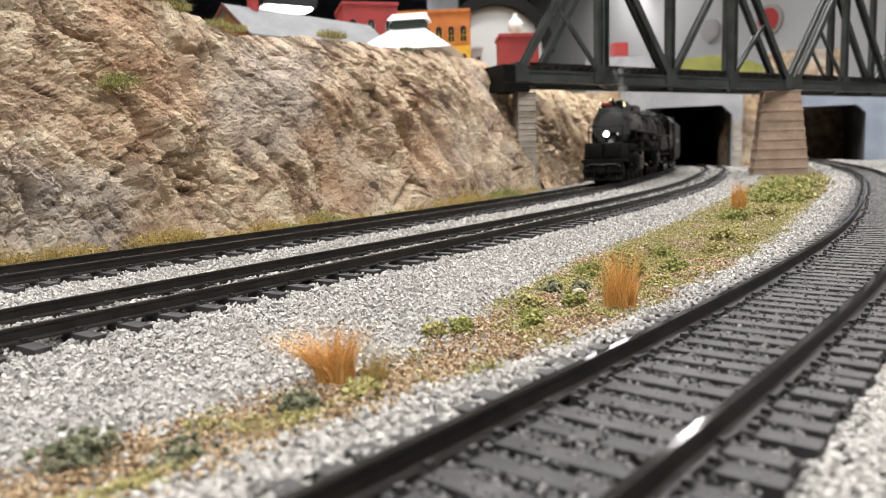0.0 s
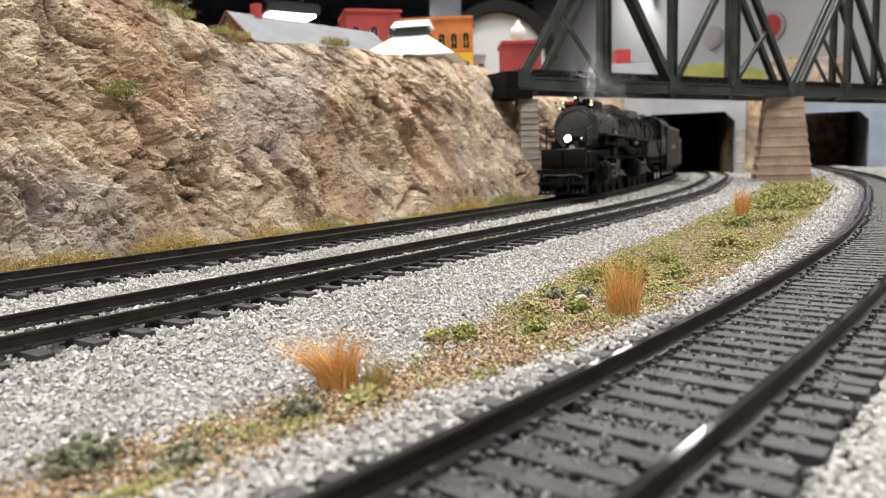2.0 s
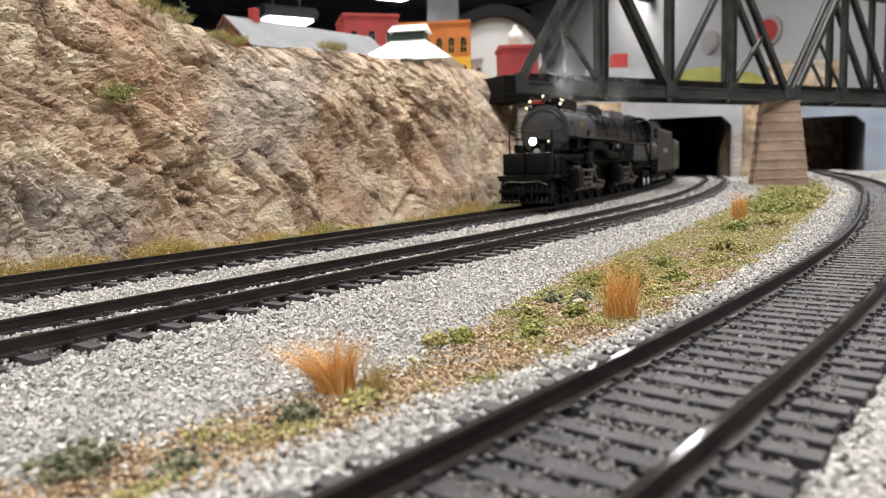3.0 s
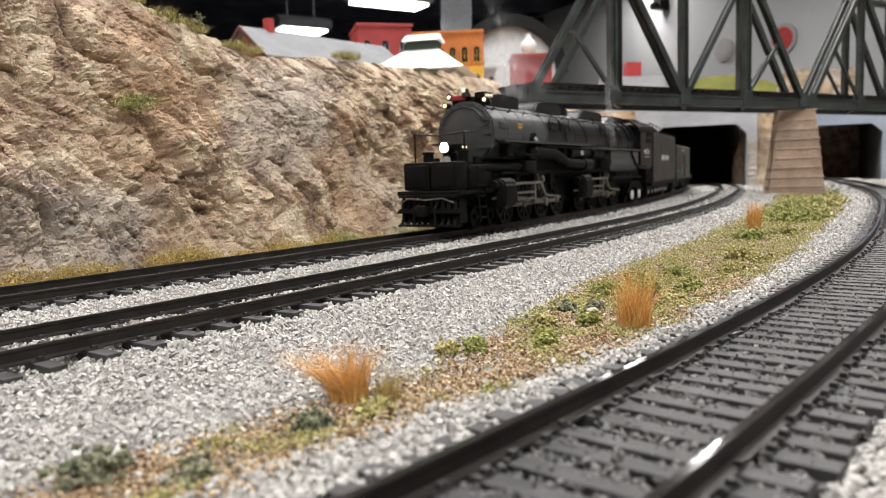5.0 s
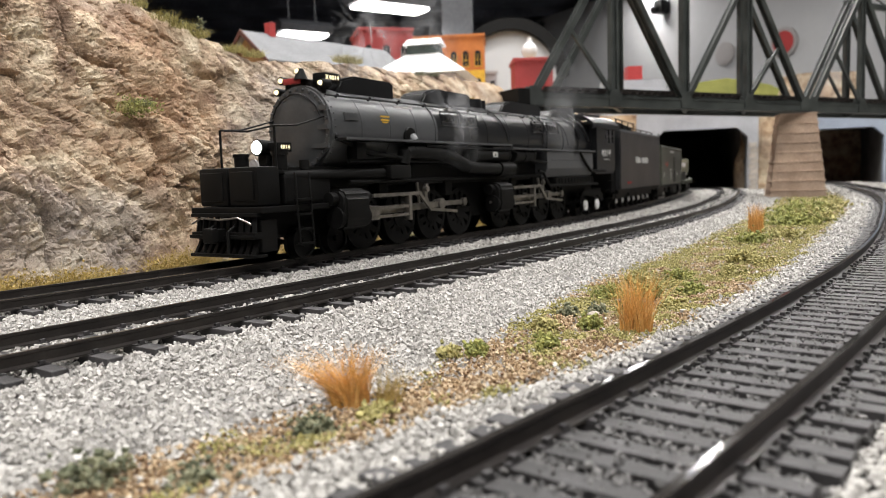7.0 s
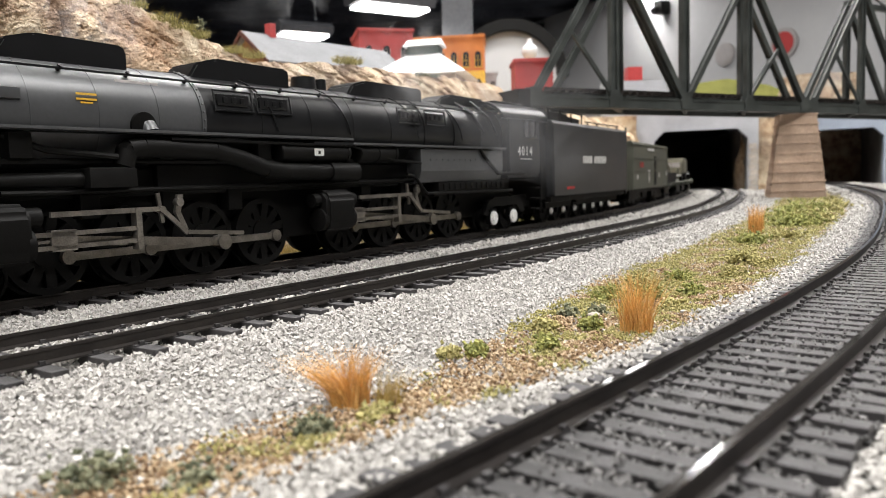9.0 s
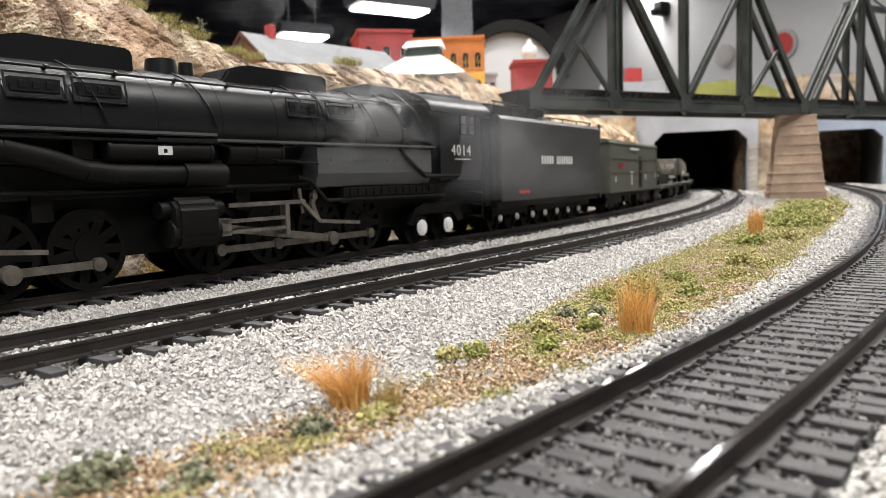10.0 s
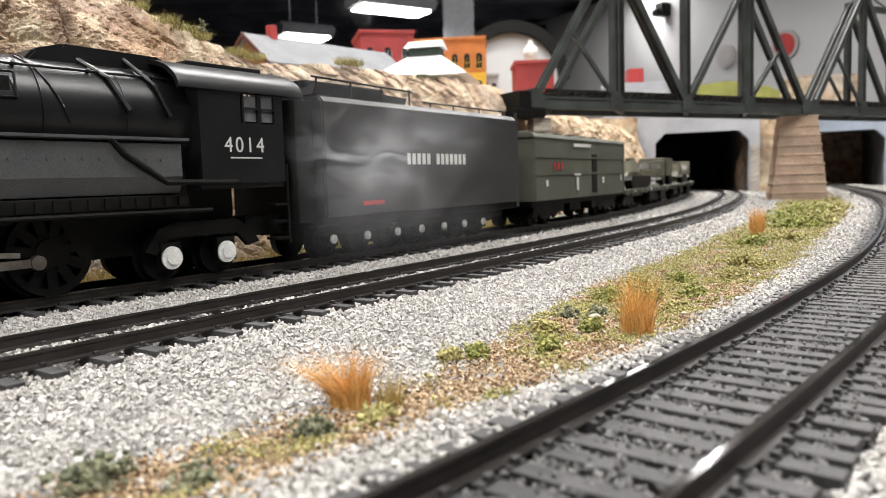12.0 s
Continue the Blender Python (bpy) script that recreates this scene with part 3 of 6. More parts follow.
def rock_face(name, s0, s1, step, nv, material, label, rough, seed, top=None):
    S = np.arange(s0, s1 + 0.1, step)
    zero = np.zeros(len(S))
    h = np.interp(S, CREST_S, CREST_Z) if top is None else np.full(len(S), float(top))
    h = h + 1.2 * gradient_noise(S / 7, zero, seed + 60) + 1.5 * gradient_noise(S / 24, zero, seed + 61)
    base = np.array([rock_base(s) for s in S])[:, None]
    lean = (0.36 + 0.06 * gradient_noise(S / 70, zero, seed + 62))[:, None]
    k = np.linspace(0, 1, nv)[None]
    z = -5 + (h[:, None] + 5) * k
    s = np.repeat(S[:, None], nv, 1)
    d = rough * rock_relief(s, z, seed) * np.minimum(1.0, 0.35 + 3 * k) * (1 - 0.55 * np.maximum(0, k - 0.85) / 0.15)
    x, y, _ = REAR.at(s + 0.35 * d, base + lean * z + 9 * k ** 6 - d + 1.5)
    V = np.stack([x, y, z + 0.25 * d * (1 - k)], -1)
    I = np.arange(len(S) * nv).reshape(len(S), nv)
    f = np.c_[I[:-1, :-1].ravel(), I[1:, :-1].ravel(), I[1:, 1:].ravel(), I[:-1, 1:].ravel()]
    ob = new(name, mesh_arrays(name, V.reshape(-1, 3) * MM, f, material, False))
    tagged(ob, label, "rock face", kind="structure")
    return S, V[:, -1]


S_A, CREST_A = rock_face("rock_cliff", -140, 414, 0.6, 190, M_ROCK, "pinkish tan carved rock cliff beside the track", 1.0, 1.0)
S_B, CREST_B = rock_face("rock_cutting", 425, 868, 2.0, 60, M_ROCK2, "rounded ochre rock beyond the bridge", 0.9, 4.0, 84)


def plateau(name, S, crest, label):
    ds = (0, 2.5, 5, 8, 12, 17, 24, 40, 80, 160, 320, 640, 1100)
    V = np.empty((len(S), len(ds), 3))
    for i, s in enumerate(S):
        _, _, th = REAR.at(s)
        for j, d in enumerate(ds):
            z = crest[i, 2] - (0 if j == 0 else 0.6) + (2.4 * noise.noise(Vector((s / 7, d / 6, 2))) + 1.2 * noise.noise(Vector((s / 3, d / 3, 5))) if j else 0) + max(0, crest[i, 2] - 90) * min(1.2, d / 160)
            V[i, j] = (crest[i, 0] - math.sin(th) * d, crest[i, 1] + math.cos(th) * d, z)
    # the hill is closed down to the table at its back and both ends
    V = np.concatenate([V[:1], V, V[-1:]], 0)
    V = np.concatenate([V, V[:, -1:]], 1)
    V[0, :, 2] = V[-1, :, 2] = V[:, -1, 2] = -20.0
    I = np.arange(V.shape[0] * V.shape[1]).reshape(V.shape[:2])
    f = np.c_[I[:-1, :-1].ravel(), I[1:, :-1].ravel(), I[1:, 1:].ravel(), I[:-1, 1:].ravel()]
    tagged(new(name, mesh_arrays(name, V.reshape(-1, 3) * MM, f, M_ROCK, False)), label, "hilltop", kind="structure")


plateau("plateau", S_A[::4], CREST_A[::4], "sandy hilltop with dry grass above the cliff")
plateau("plateau_far", S_B, CREST_B, "sandy hilltop beyond the bridge")


# ---- tunnel portals ----
def station_at(line, y):
    return float(np.interp(y, line.y, line.s))


def portal(name, line, s, half, height, face, quoins, left, right, top, label, aside=0.0):
    x, y, th = line.at(s)
    r = root(name, Matrix.Translation((x * MM, y * MM, 0)) @ Matrix.Rotation(th - math.pi / 2, 4, "Z"))
    c = 13.0
    x0, x1 = -half + aside, half + aside
    bm = bmesh.new()
    prism(bm, ((x0 - left, top), (x1 + right, top), (x1 + right, height - c), (x1, height - c), (x1 - c, height), (x0 + c, height), (x0, height - c), (x0 - left, height - c)), "y", 0, 14)
    part("lintel", bm, face, r, smooth=False)
    for a, b in ((x0 - left, x0), (x1, x1 + right)):
        bm = bmesh.new()
        box(bm, a, b, 0, 14, -6, height - c)
        part("side_wall", bm, face, r, smooth=False)
    for a, b in ((x0 - 6, x0 - 1), (x1 + 1, x1 + 6)):
        bm = bmesh.new()
        box(bm, a, b, 14, 420, -6, height + 6)
        part("lining_wall", bm, M_LINING_LIT, r, "tunnel lining wall in a lighter, lit grey", smooth=False)
    bm = bmesh.new()
    box(bm, x0 - 6, x1 + 6, 14, 420, height + 6.2, height + 12)
    part("lining_roof", bm, M_DARKWALL, r, "dark tunnel lining", smooth=False)
    bm = bmesh.new()
    box(bm, x0 - 6, x1 + 6, 420, 426, -6, height + 12)
    part("lining_end", bm, M_DARKWALL, r, smooth=False)
    if quoins:
        bm = bmesh.new()
        box(bm, -5.2, 5.2, -2.5, 0, -3.2, 3.2, 0.7)
        me = finish(bm, "quoin", M_QUOIN)
        for i in range(9):
            share("quoin", me, r, Matrix.Translation(((x1 + 6 + (i % 2) * 1.6) * MM, -0.2 * MM, (i * 7 - 1) * MM)))
    tagged(r, label, "tunnel portal", kind="structure")


S_P1, S_P2 = station_at(BETWEEN, 1000), station_at(FRONT, 1120)
portal("tunnel_portal_1", BETWEEN, S_P1, 60, 79, M_CONC, True, 26, 13, 102, "grey concrete portal of a double-track tunnel")
portal("tunnel_portal_2", FRONT, S_P2, 56, 80, M_CONC_BLUE, False, 34, 90, 100, "blue-grey concrete portal of a single-track tunnel", aside=16.0)


def hill_blocks():
    """Rock between and over the portals."""
    def lump(name, cx, cy, sx, sy, z1, seed, material, label):
        nx, ny = 40, 14
        V, F = [], []
        for j in range(ny + 1):
            for i in range(nx):
                a = 2 * math.pi * i / nx
                k = j / ny
                rr = 1.0 - 0.25 * k + 0.16 * fbm(math.cos(a) * 1.6 + seed, math.sin(a) * 1.6, k * 2.2)
                if j == ny:
                    rr *= 0.05
                q = 4.0
                den = (abs(math.cos(a)) ** q + abs(math.sin(a)) ** q) ** (1 / q)
                V.append((cx + sx / 2 * rr * math.cos(a) / den, cy + sy / 2 * rr * math.sin(a) / den, -6 + (z1 + 6) * min(1, k * 1.08)))
        for j in range(ny):
            for i in range(nx):
                a, b = j * nx + i, j * nx + (i + 1) % nx
                F.append((a, b, b + nx, a + nx))
        ob = new(name, mesh_arrays(name, np.array(V) * MM, np.array(F), material, True))
        ob.data.set_sharp_from_angle(angle=radians(30))
        tagged(ob, label, "rock", kind="structure")
    lump("rock_shoulder", 225, 1015, 110, 80, 100, 3.0, M_ROCK2, "ochre rock beside the double-track portal")
    lump("rock_outcrop", 452, 1030, 62, 90, 96, 1.0, M_ROCK2, "ochre rock between the two tunnel portals")
    bm = bmesh.new()
    box(bm, 200, 1300, 1430, 1900, -20, 92)
    tagged(part("far_plateau", bm, M_PLATEAU, smooth=False), "yellow-green model ground over the tunnels", "hilltop", kind="structure")
    lump("far_outcrop", 690, 1340, 150, 90, 188, 6.0, M_ROCK, "pale rock hill behind the bridge")


hill_blocks()


# ---- the truss bridge ----
BR_YAW = 29.0
BR_X, BR_Y, BR_Z = 68.0, 536.0, 74.0


def bridge():
    r = root("truss_bridge", pose(BR_X * MM, BR_Y * MM, BR_Z * MM, 0, 0, BR_YAW))
    P, H, Wd, SKEW = 77.0, 122.0, 44.0, 46.0
    for y, k in ((0.0, 0.0), (Wd, SKEW)):
        bm = bmesh.new()
        box(bm, k - 4, k + 4 * P + 4, y - 2.6, y + 2.6, 0, 1.2)
        box(bm, k - 4, k + 4 * P + 4, y - 2.6, y + 2.6, 7.3, 8.5)
        box(bm, k - 4, k + 4 * P + 4, y - 1.9, y + 1.9, 1.2, 7.3)
        part("bottom_chord", bm, M_BRIDGE, r, smooth=False)
        bm = bmesh.new()
        box(bm, k + P - 3, k + 3 * P + 3, y - 2.6, y + 2.6, H - 6, H, 0.5)
        part("top_chord", bm, M_BRIDGE, r, smooth=False)
        for i in (1, 2, 3):
            bm = bmesh.new()
            for dx in (-2.8, 2.8):
                box(bm, k + i * P + dx - 0.8, k + i * P + dx + 0.8, y - 2.2, y + 2.2, 8, H - 6)
            box(bm, k + i * P - 2.1, k + i * P + 2.1, y - 0.5, y + 0.5, 8, H - 6)
            part("post", bm, M_BRIDGE, r, smooth=False)
        for a, b, w in ((0, 1, 5.0), (2, 1, 5.0), (2, 3, 3.0), (4, 3, 5.0)):
            bm = bmesh.new()
            A, B = (k + a * P, y, 6), (k + b * P, y, H - 3)
            for dy in (-2.2, 2.2):
                bar(bm, (A[0], y + dy, A[2]), (B[0], y + dy, B[2]), 0.9, w)
            bar(bm, A, B, 3.6, w * 0.35)
            part("diagonal", bm, M_BRIDGE, r, smooth=False)
        for a, b in ((0.47, 1), (3.53, 3)):
            bm = bmesh.new()
            bar(bm, (k + a * P, y, H * 0.46), (k + b * P, y, 9), 2.2, 2.8)
            part("sub_strut", bm, M_BRIDGE, r, smooth=False)
        for i in range(5):
            bm = bmesh.new()
            w, c = 7.5 if i in (0, 4) else 6.5, k + i * P
            for dy in (-3.0, 2.6):
                prism(bm, ((c - w, 1), (c + w, 1), (c + w, 8), (c + w * 0.5, 14), (c - w * 0.5, 14), (c - w, 8)), "y", y + dy, y + dy + 0.5)
                for q in range(5):
                    cyl(bm, (c - w * 0.8 + q * w * 0.4, y + dy - 0.3, 3.5), (c - w * 0.8 + q * w * 0.4, y + dy + 0.8, 3.5), 0.45, seg=6)
            part("gusset", bm, M_BRIDGE, r, smooth=False)
    for i in range(5):
        bm = bmesh.new()
        bar(bm, (i * P, 2.6, 5.5), (i * P + SKEW, Wd - 2.6, 5.5), 3.0, 9.0)
        part("floor_beam", bm, M_BRIDGE, r, smooth=False)
    for y in (Wd / 2 - 9, Wd / 2 + 9):
        bm = bmesh.new()
        k = SKEW * y / Wd
        box(bm, k, k + 4 * P, y - 1.2, y + 1.2, 3, 12)
        part("stringer", bm, M_BRIDGE, r, smooth=False)
    for i in range(1, 4):
        bm = bmesh.new()
        bar(bm, (i * P, 2, H - 3.5), (i * P + SKEW, Wd - 2, H - 3.5), 3.0, 3.0)
        part("top_strut", bm, M_BRIDGE, r, smooth=False)
    for i in range(1, 3):
        bm = bmesh.new()
        bar(bm, (i * P, 0, H - 3), ((i + 1) * P + SKEW, Wd, H - 3), 1.5, 1.5)
        part("top_bracing", bm, M_BRIDGE, r, smooth=False)
    bm = bmesh.new()
    for i in range(38):
        box(bm, SKEW / 2 + 4 + i * 7.9, SKEW / 2 + 7.4 + i * 7.9, Wd / 2 - 16, Wd / 2 + 16, 12, 14)
    for y in (-8.4, 8.4):
        box(bm, SKEW / 2 - 2, SKEW / 2 + 4 * P + 2, Wd / 2 + y - 0.6, Wd / 2 + y + 0.6, 14, 16.4)
    part("deck_track", bm, M_RAIL, r, "ties and rails across the bridge", smooth=False)
    tagged(r, "dark green-grey steel through-truss railway bridge", "bridge", group="truss spans")
    return r


br = bridge()
q = pose(0, 0, 0, 0, 0, BR_YAW) @ Vector((0.3185, 0, 0))
copy_thing(br, pose(BR_X * MM + q.x, BR_Y * MM + q.y, BR_Z * MM, 0, 0, BR_YAW))


def courses(name, x, y, yaw, w0, w1, d0, d1, h, n, material, label, category, z0=-6.0, lip=1.3):
    r = root(name, pose(x * MM, y * MM, 0, 0, 0, yaw))
    for i in range(n):
        k0, k1 = i / n, (i + 1) / n
        bm = bmesh.new()
        za, zb = z0 + (h - z0) * k0, z0 + (h - z0) * k1
        wa, wb = (w0 + (w1 - w0) * k0) / 2, (w0 + (w1 - w0) * k1) / 2
        da, db = (d0 + (d1 - d0) * k0) / 2, (d0 + (d1 - d0) * k1) / 2
        prism(bm, ((-wa, za), (wa, za), (wb, zb - lip), (-wb, zb - lip)), "y", -da, da)
        box(bm, -wb - 1.1, wb + 1.1, -db - 1.1, db + 1.1, zb - lip, zb + 0.02, 0.25)
        part("course", bm, material, r, smooth=False)
    tagged(r, label, category)
    return r


courses("bridge_pier", 337, 700, -16, 49, 31, 36, 28, 73.5, 9, M_STONE, "tapered brown stone pier with projecting courses under the bridge", "pier")
courses("abutment_pillar", 73, 545, 10, 14, 13, 16, 15, 67.0, 17, M_QUOIN, "narrow pale stone pillar against the rock under the bridge", "pillar", lip=0.5)
bm = bmesh.new()
box(bm, -15, -4.5, -4, 30, 73.5, 86, 0.6)
box(bm, -16, 7, -5, 32, 67, 73.5, 0.6)
ob = part("black_ledge", bm, M_RUN, smooth=False)
ob.matrix_basis = pose(BR_X * MM, BR_Y * MM, 0, 0, 0, BR_YAW)
tagged(ob, "black timber ledge on the cutting under the bridge end", "ledge")


# ---- the town on the hilltop ----
TOWN_Z = 86.0


def window(parent, x, y, z, w, h, frame_mat, arch=False):
    """A window on a wall that faces -y of its house."""
    bm = bmesh.new()
    pts = [(x - w / 2, z), (x + w / 2, z), (x + w / 2, z + h)]
    if arch:
        pts += [(x + w / 2 * math.cos(a), z + h + w / 2 * math.sin(a)) for a in (0.6, 1.1, 1.57, 2.04, 2.54)]
    pts += [(x - w / 2, z + h)]
    prism(bm, pts, "y", y - 0.35, y + 0.4)
    pane = part("window", bm, M_PANE, parent, smooth=False)
    bm = bmesh.new()
    for a, b, c, d in ((x - w / 2 - 0.5, x - w / 2, z, z + h), (x + w / 2, x + w / 2 + 0.5, z, z + h), (x - w / 2 - 0.8, x + w / 2 + 0.8, z - 0.9, z),
                       (x - 0.25, x + 0.25, z, z + h), (x - w / 2, x + w / 2, z + h * 0.5 - 0.25, z + h * 0.5 + 0.25)):
        box(bm, a, b, y - 0.9, y, c, d)
    part("window_frame", bm, frame_mat, pane, smooth=False)


def block(name, x, y, yaw, w, d, h, wall_mat, label, cornice=None, rows=(), extra=None):
    r = root(name, pose(x * MM, y * MM, TOWN_Z * MM, 0, 0, yaw))
    bm = bmesh.new()
    box(bm, -w / 2, w / 2, 0, d, 0, h)
    part("wall", bm, wall_mat, r, smooth=False)
    bm = bmesh.new()
    box(bm, -w / 2 - 1.5, w / 2 + 1.5, -1.5, d + 1.5, h, h + 3.5, 0.4)
    for i in range(int(w // 6)):
        box(bm, -w / 2 + 2 + i * 6, -w / 2 + 4 + i * 6, -1.2, 0.2, h - 2.5, h)
    part("cornice", bm, cornice or wall_mat, r, smooth=False)
    for z, hh, ww, n, arch, fm in rows:
        for i in range(n):
            window(r, -w / 2 + w * (i + 0.5) / n, 0, z, ww, hh, fm, arch)
    if extra:
        extra(r, w, d, h)
    tagged(r, label, "building", group="model town")
    return r


def chimneys(r, w, d, h):
    for x in (-w * 0.3, w * 0.25):
        bm = bmesh.new()
        box(bm, x - 3, x + 3, d * 0.5, d * 0.5 + 5, h + 3, h + 9, 0.3)
        part("chimney", bm, M_RED, r, smooth=False)


block("brick_block", -53, 800, 14, 58, 60, 97, M_RED, "dark red two-storey model building with a flat roof", rows=((66, 13, 7, 3, True, M_PALE), (34, 13, 7, 3, True, M_PALE)), extra=chimneys)


def yellow_front(r, w, d, h):
    bm = bmesh.new()
    box(bm, -w / 2 - 0.8, w / 2 + 0.8, -1.6, -0.2, 30, 62)
    part("shop_front", bm, M_YELLOW, r, "yellow painted lower front", smooth=False)
    for i in range(6):
        window(r, -w / 2 + w * (i + 0.5) / 6, -1.6, 38, 6, 12, M_YELLOW, True)


block("orange_block", 13, 868, -5, 84, 60, 100, M_ORANGE, "orange brick model building with arched windows and yellow front", cornice=M_ORANGE,
      rows=((67, 14, 7, 6, True, M_YELLOW),), extra=yellow_front)
block("red_shed", 92, 708, 0, 36, 40, 46, M_RED, "small bright red model building beside the bridge", rows=())


block("grey_house", 62, 900, 0, 20, 30, 62, M_CONC, "small grey model house with dark windows", rows=((44, 10, 5, 2, False, M_PALE),))


def barn():
    r = root("depot", pose(-0.156, 0.620, TOWN_Z * MM, 0, 0, 47))
    w, L, eave, ridge = 33, 150, 41, 65
    bm = bmesh.new()
    prism(bm, ((-w + 4, 0), (w - 4, 0), (w - 4, eave), (0, ridge - 4), (-w + 4, eave)), "x", 0, L)
    part("wall", bm, M_BARN, r, "ochre board wall", smooth=False)
    for s in (-1, 1):
        bm = bmesh.new()
        prism(bm, ((0, ridge), (s * (w + 3), eave - 4), (s * (w + 3), eave - 6.5), (0, ridge - 2.6)), "x", -5, L + 5)
        part("roof", bm, M_ROOFGREY, r, "grey slate roof", smooth=False)
        bm = bmesh.new()
        prism(bm, ((0, ridge + 0.3), (s * (w + 3.4), eave - 4.2), (s * (w + 3.4), eave - 7.6), (0, ridge - 4)), "x", -6.5, -5.1)
        part("barge_board", bm, M_BARNRED, r, "dark red barge board", smooth=False)
    bm = bmesh.new()
    box(bm, 20, 26, -4, 4, ridge - 5, ridge + 9, 0.4)
    part("chimney", bm, M_RED, r, smooth=False)
    tagged(r, "long model depot with a grey roof and ochre gable", "building", group="model town")


barn()


def pavilion():
    r = root("pavilion", pose(-0.010, 0.655, TOWN_Z * MM, 0, 0, -12))
    bm = bmesh.new()
    box(bm, -32, 32, -26, 26, 0, 27)
    part("wall", bm, M_PALE, r, smooth=False)

    def hip(z0, z1, a, b, c, d):
        bm = bmesh.new()
        lo = [bm.verts.new(p) for p in ((-a, -b, z0), (a, -b, z0), (a, b, z0), (-a, b, z0))]
        hi = [bm.verts.new(p) for p in ((-c, -d, z1), (c, -d, z1), (c, d, z1), (-c, d, z1))]
        bm.faces.new(lo)
        bm.faces.new(hi[::-1])
        for i in range(4):
            bm.faces.new((lo[i], hi[i], hi[(i + 1) % 4], lo[(i + 1) % 4]))
        return bm
    part("roof", hip(26, 46, 42, 36, 15, 9), M_ROOFWHITE, r, "white hipped roof", smooth=False)
    bm = bmesh.new()
    box(bm, -14, 14, -8, 8, 45.5, 54)
    part("monitor", bm, M_ROOFGREEN, r, "dark green roof monitor", smooth=False)
    part("monitor_roof", hip(53.5, 60, 17, 12, 15, 2), M_ROOFWHITE, r, "white monitor roof", smooth=False)
    tagged(r, "model pavilion with a white two-tier roof", "building", group="model town")


pavilion()


def small_town_bits():
    r = root("globe_lamp", pose(0.1122, 0.9, TOWN_Z * MM))
    bm = bmesh.new()
    cyl(bm, (0, 0, 0), (0, 0, 80), 1.2, 0.9)
    part("post", bm, M_RUN, r)
    bm = bmesh.new()
    ball(bm, (0, 0, 88), 9.5, 3)
    cyl(bm, (0, 0, 92), (0, 0, 103), 5, 2.5)
    part("globe", bm, M_GLOBE, r, "white round globe")
    tagged(r, "white globe lamp on a dark post in the town", "lamp")
    r = root("back_shed", pose(0.385, 1.45, 0.092))
    bm = bmesh.new()
    box(bm, -60, 60, 0, 40, 0, 112)
    part("wall", bm, M_CONC, r, smooth=False)
    bm = bmesh.new()
    box(bm, -14, 14, -1, 30, 112, 138)
    part("roof_sign", bm, M_SIGN, r, "red sign board", smooth=False)
    tagged(r, "grey low model building with a red sign", "building", group="model town")
    r = root("arch_shed", pose(0.235, 2.4, -0.02))
    bm = bmesh.new()
    pts = [(-150, 0), (150, 0)] + [(150 * math.cos(a), 360 + 150 * math.sin(a)) for a in np.linspace(0, math.pi, 16)]
    prism(bm, pts, "y", 0, 60)
    part("wall", bm, M_WALL, r, smooth=False)
    bm = bmesh.new()
    arc = np.linspace(0, math.pi, 17)
    prism(bm, [(185 * math.cos(a), 360 + 185 * math.sin(a)) for a in arc] + [(150 * math.cos(a), 360 + 150 * math.sin(a)) for a in arc[::-1]], "y", -30, 60)
    part("arch", bm, M_RUN, r, "black arched canopy", smooth=False)
    tagged(r, "pale shed under a black arched canopy", "shed")
    bm = bmesh.new()
    prism(bm, ((440, 80), (760, 80), (720, 150), (640, 186), (560, 200), (490, 192)), "y", 1440, 1560)
    tagged(part("green_hill", bm, mat("flock_green", (0.36, 0.36, 0.10), (0.24, 0.25, 0.07), 0.95, scale=30), smooth=True), "yellow-green flocked hill behind the bridge", "hill", kind="structure")


small_town_bits()


def hall_fittings():
    bm = bmesh.new()
    box(bm, 30, 175, 3500, 3650, -1000, CEIL_Z * 1000 + 150, 6)
    tagged(part("column", bm, M_COLUMN, smooth=False), "dark grey square column of the hall", "column", kind="structure")
    # the pale side wall runs towards the viewer
    m = Matrix.Translation((0.2, 10.38, 0)) @ Matrix.Rotation(math.atan2(-1500, 840), 4, "Z")
    for d, h, rad, material, label in ((5185, 998, 118, M_SIGN, "round red and white sign"), (4624, 1003, 95, M_PALE, "round pale sign"), (2563, 1567, 75, M_GLOBE, "small round white sign")):
        r = root("wall_sign", m @ pose(d * MM, -0.004, h * MM))
        bm = bmesh.new()
        cyl(bm, (0, 0, 0), (0, -20, 0), rad, seg=32)
        part("disc", bm, M_PALE, r)
        bm = bmesh.new()
        cyl(bm, (0, -20, 0), (0, -26, 0), rad * 0.76, seg=32)
        part("face", bm, material, r)
        tagged(r, label + " on the hall wall", "sign")
    for d, h in ((2090, 1700), (3961, 1528)):
        bm = bmesh.new()
        box(bm, -45, 45, -120, 0, -60, 60, 10)
        cyl(bm, (0, -110, -20), (0, -170, -40), 32)
        ob = part("wall_speaker", bm, M_RUN)
        ob.matrix_basis = m @ pose(d * MM, -0.002, h * MM)
        tagged(ob, "black speaker mounted on the hall wall", "speaker")


hall_fittings()


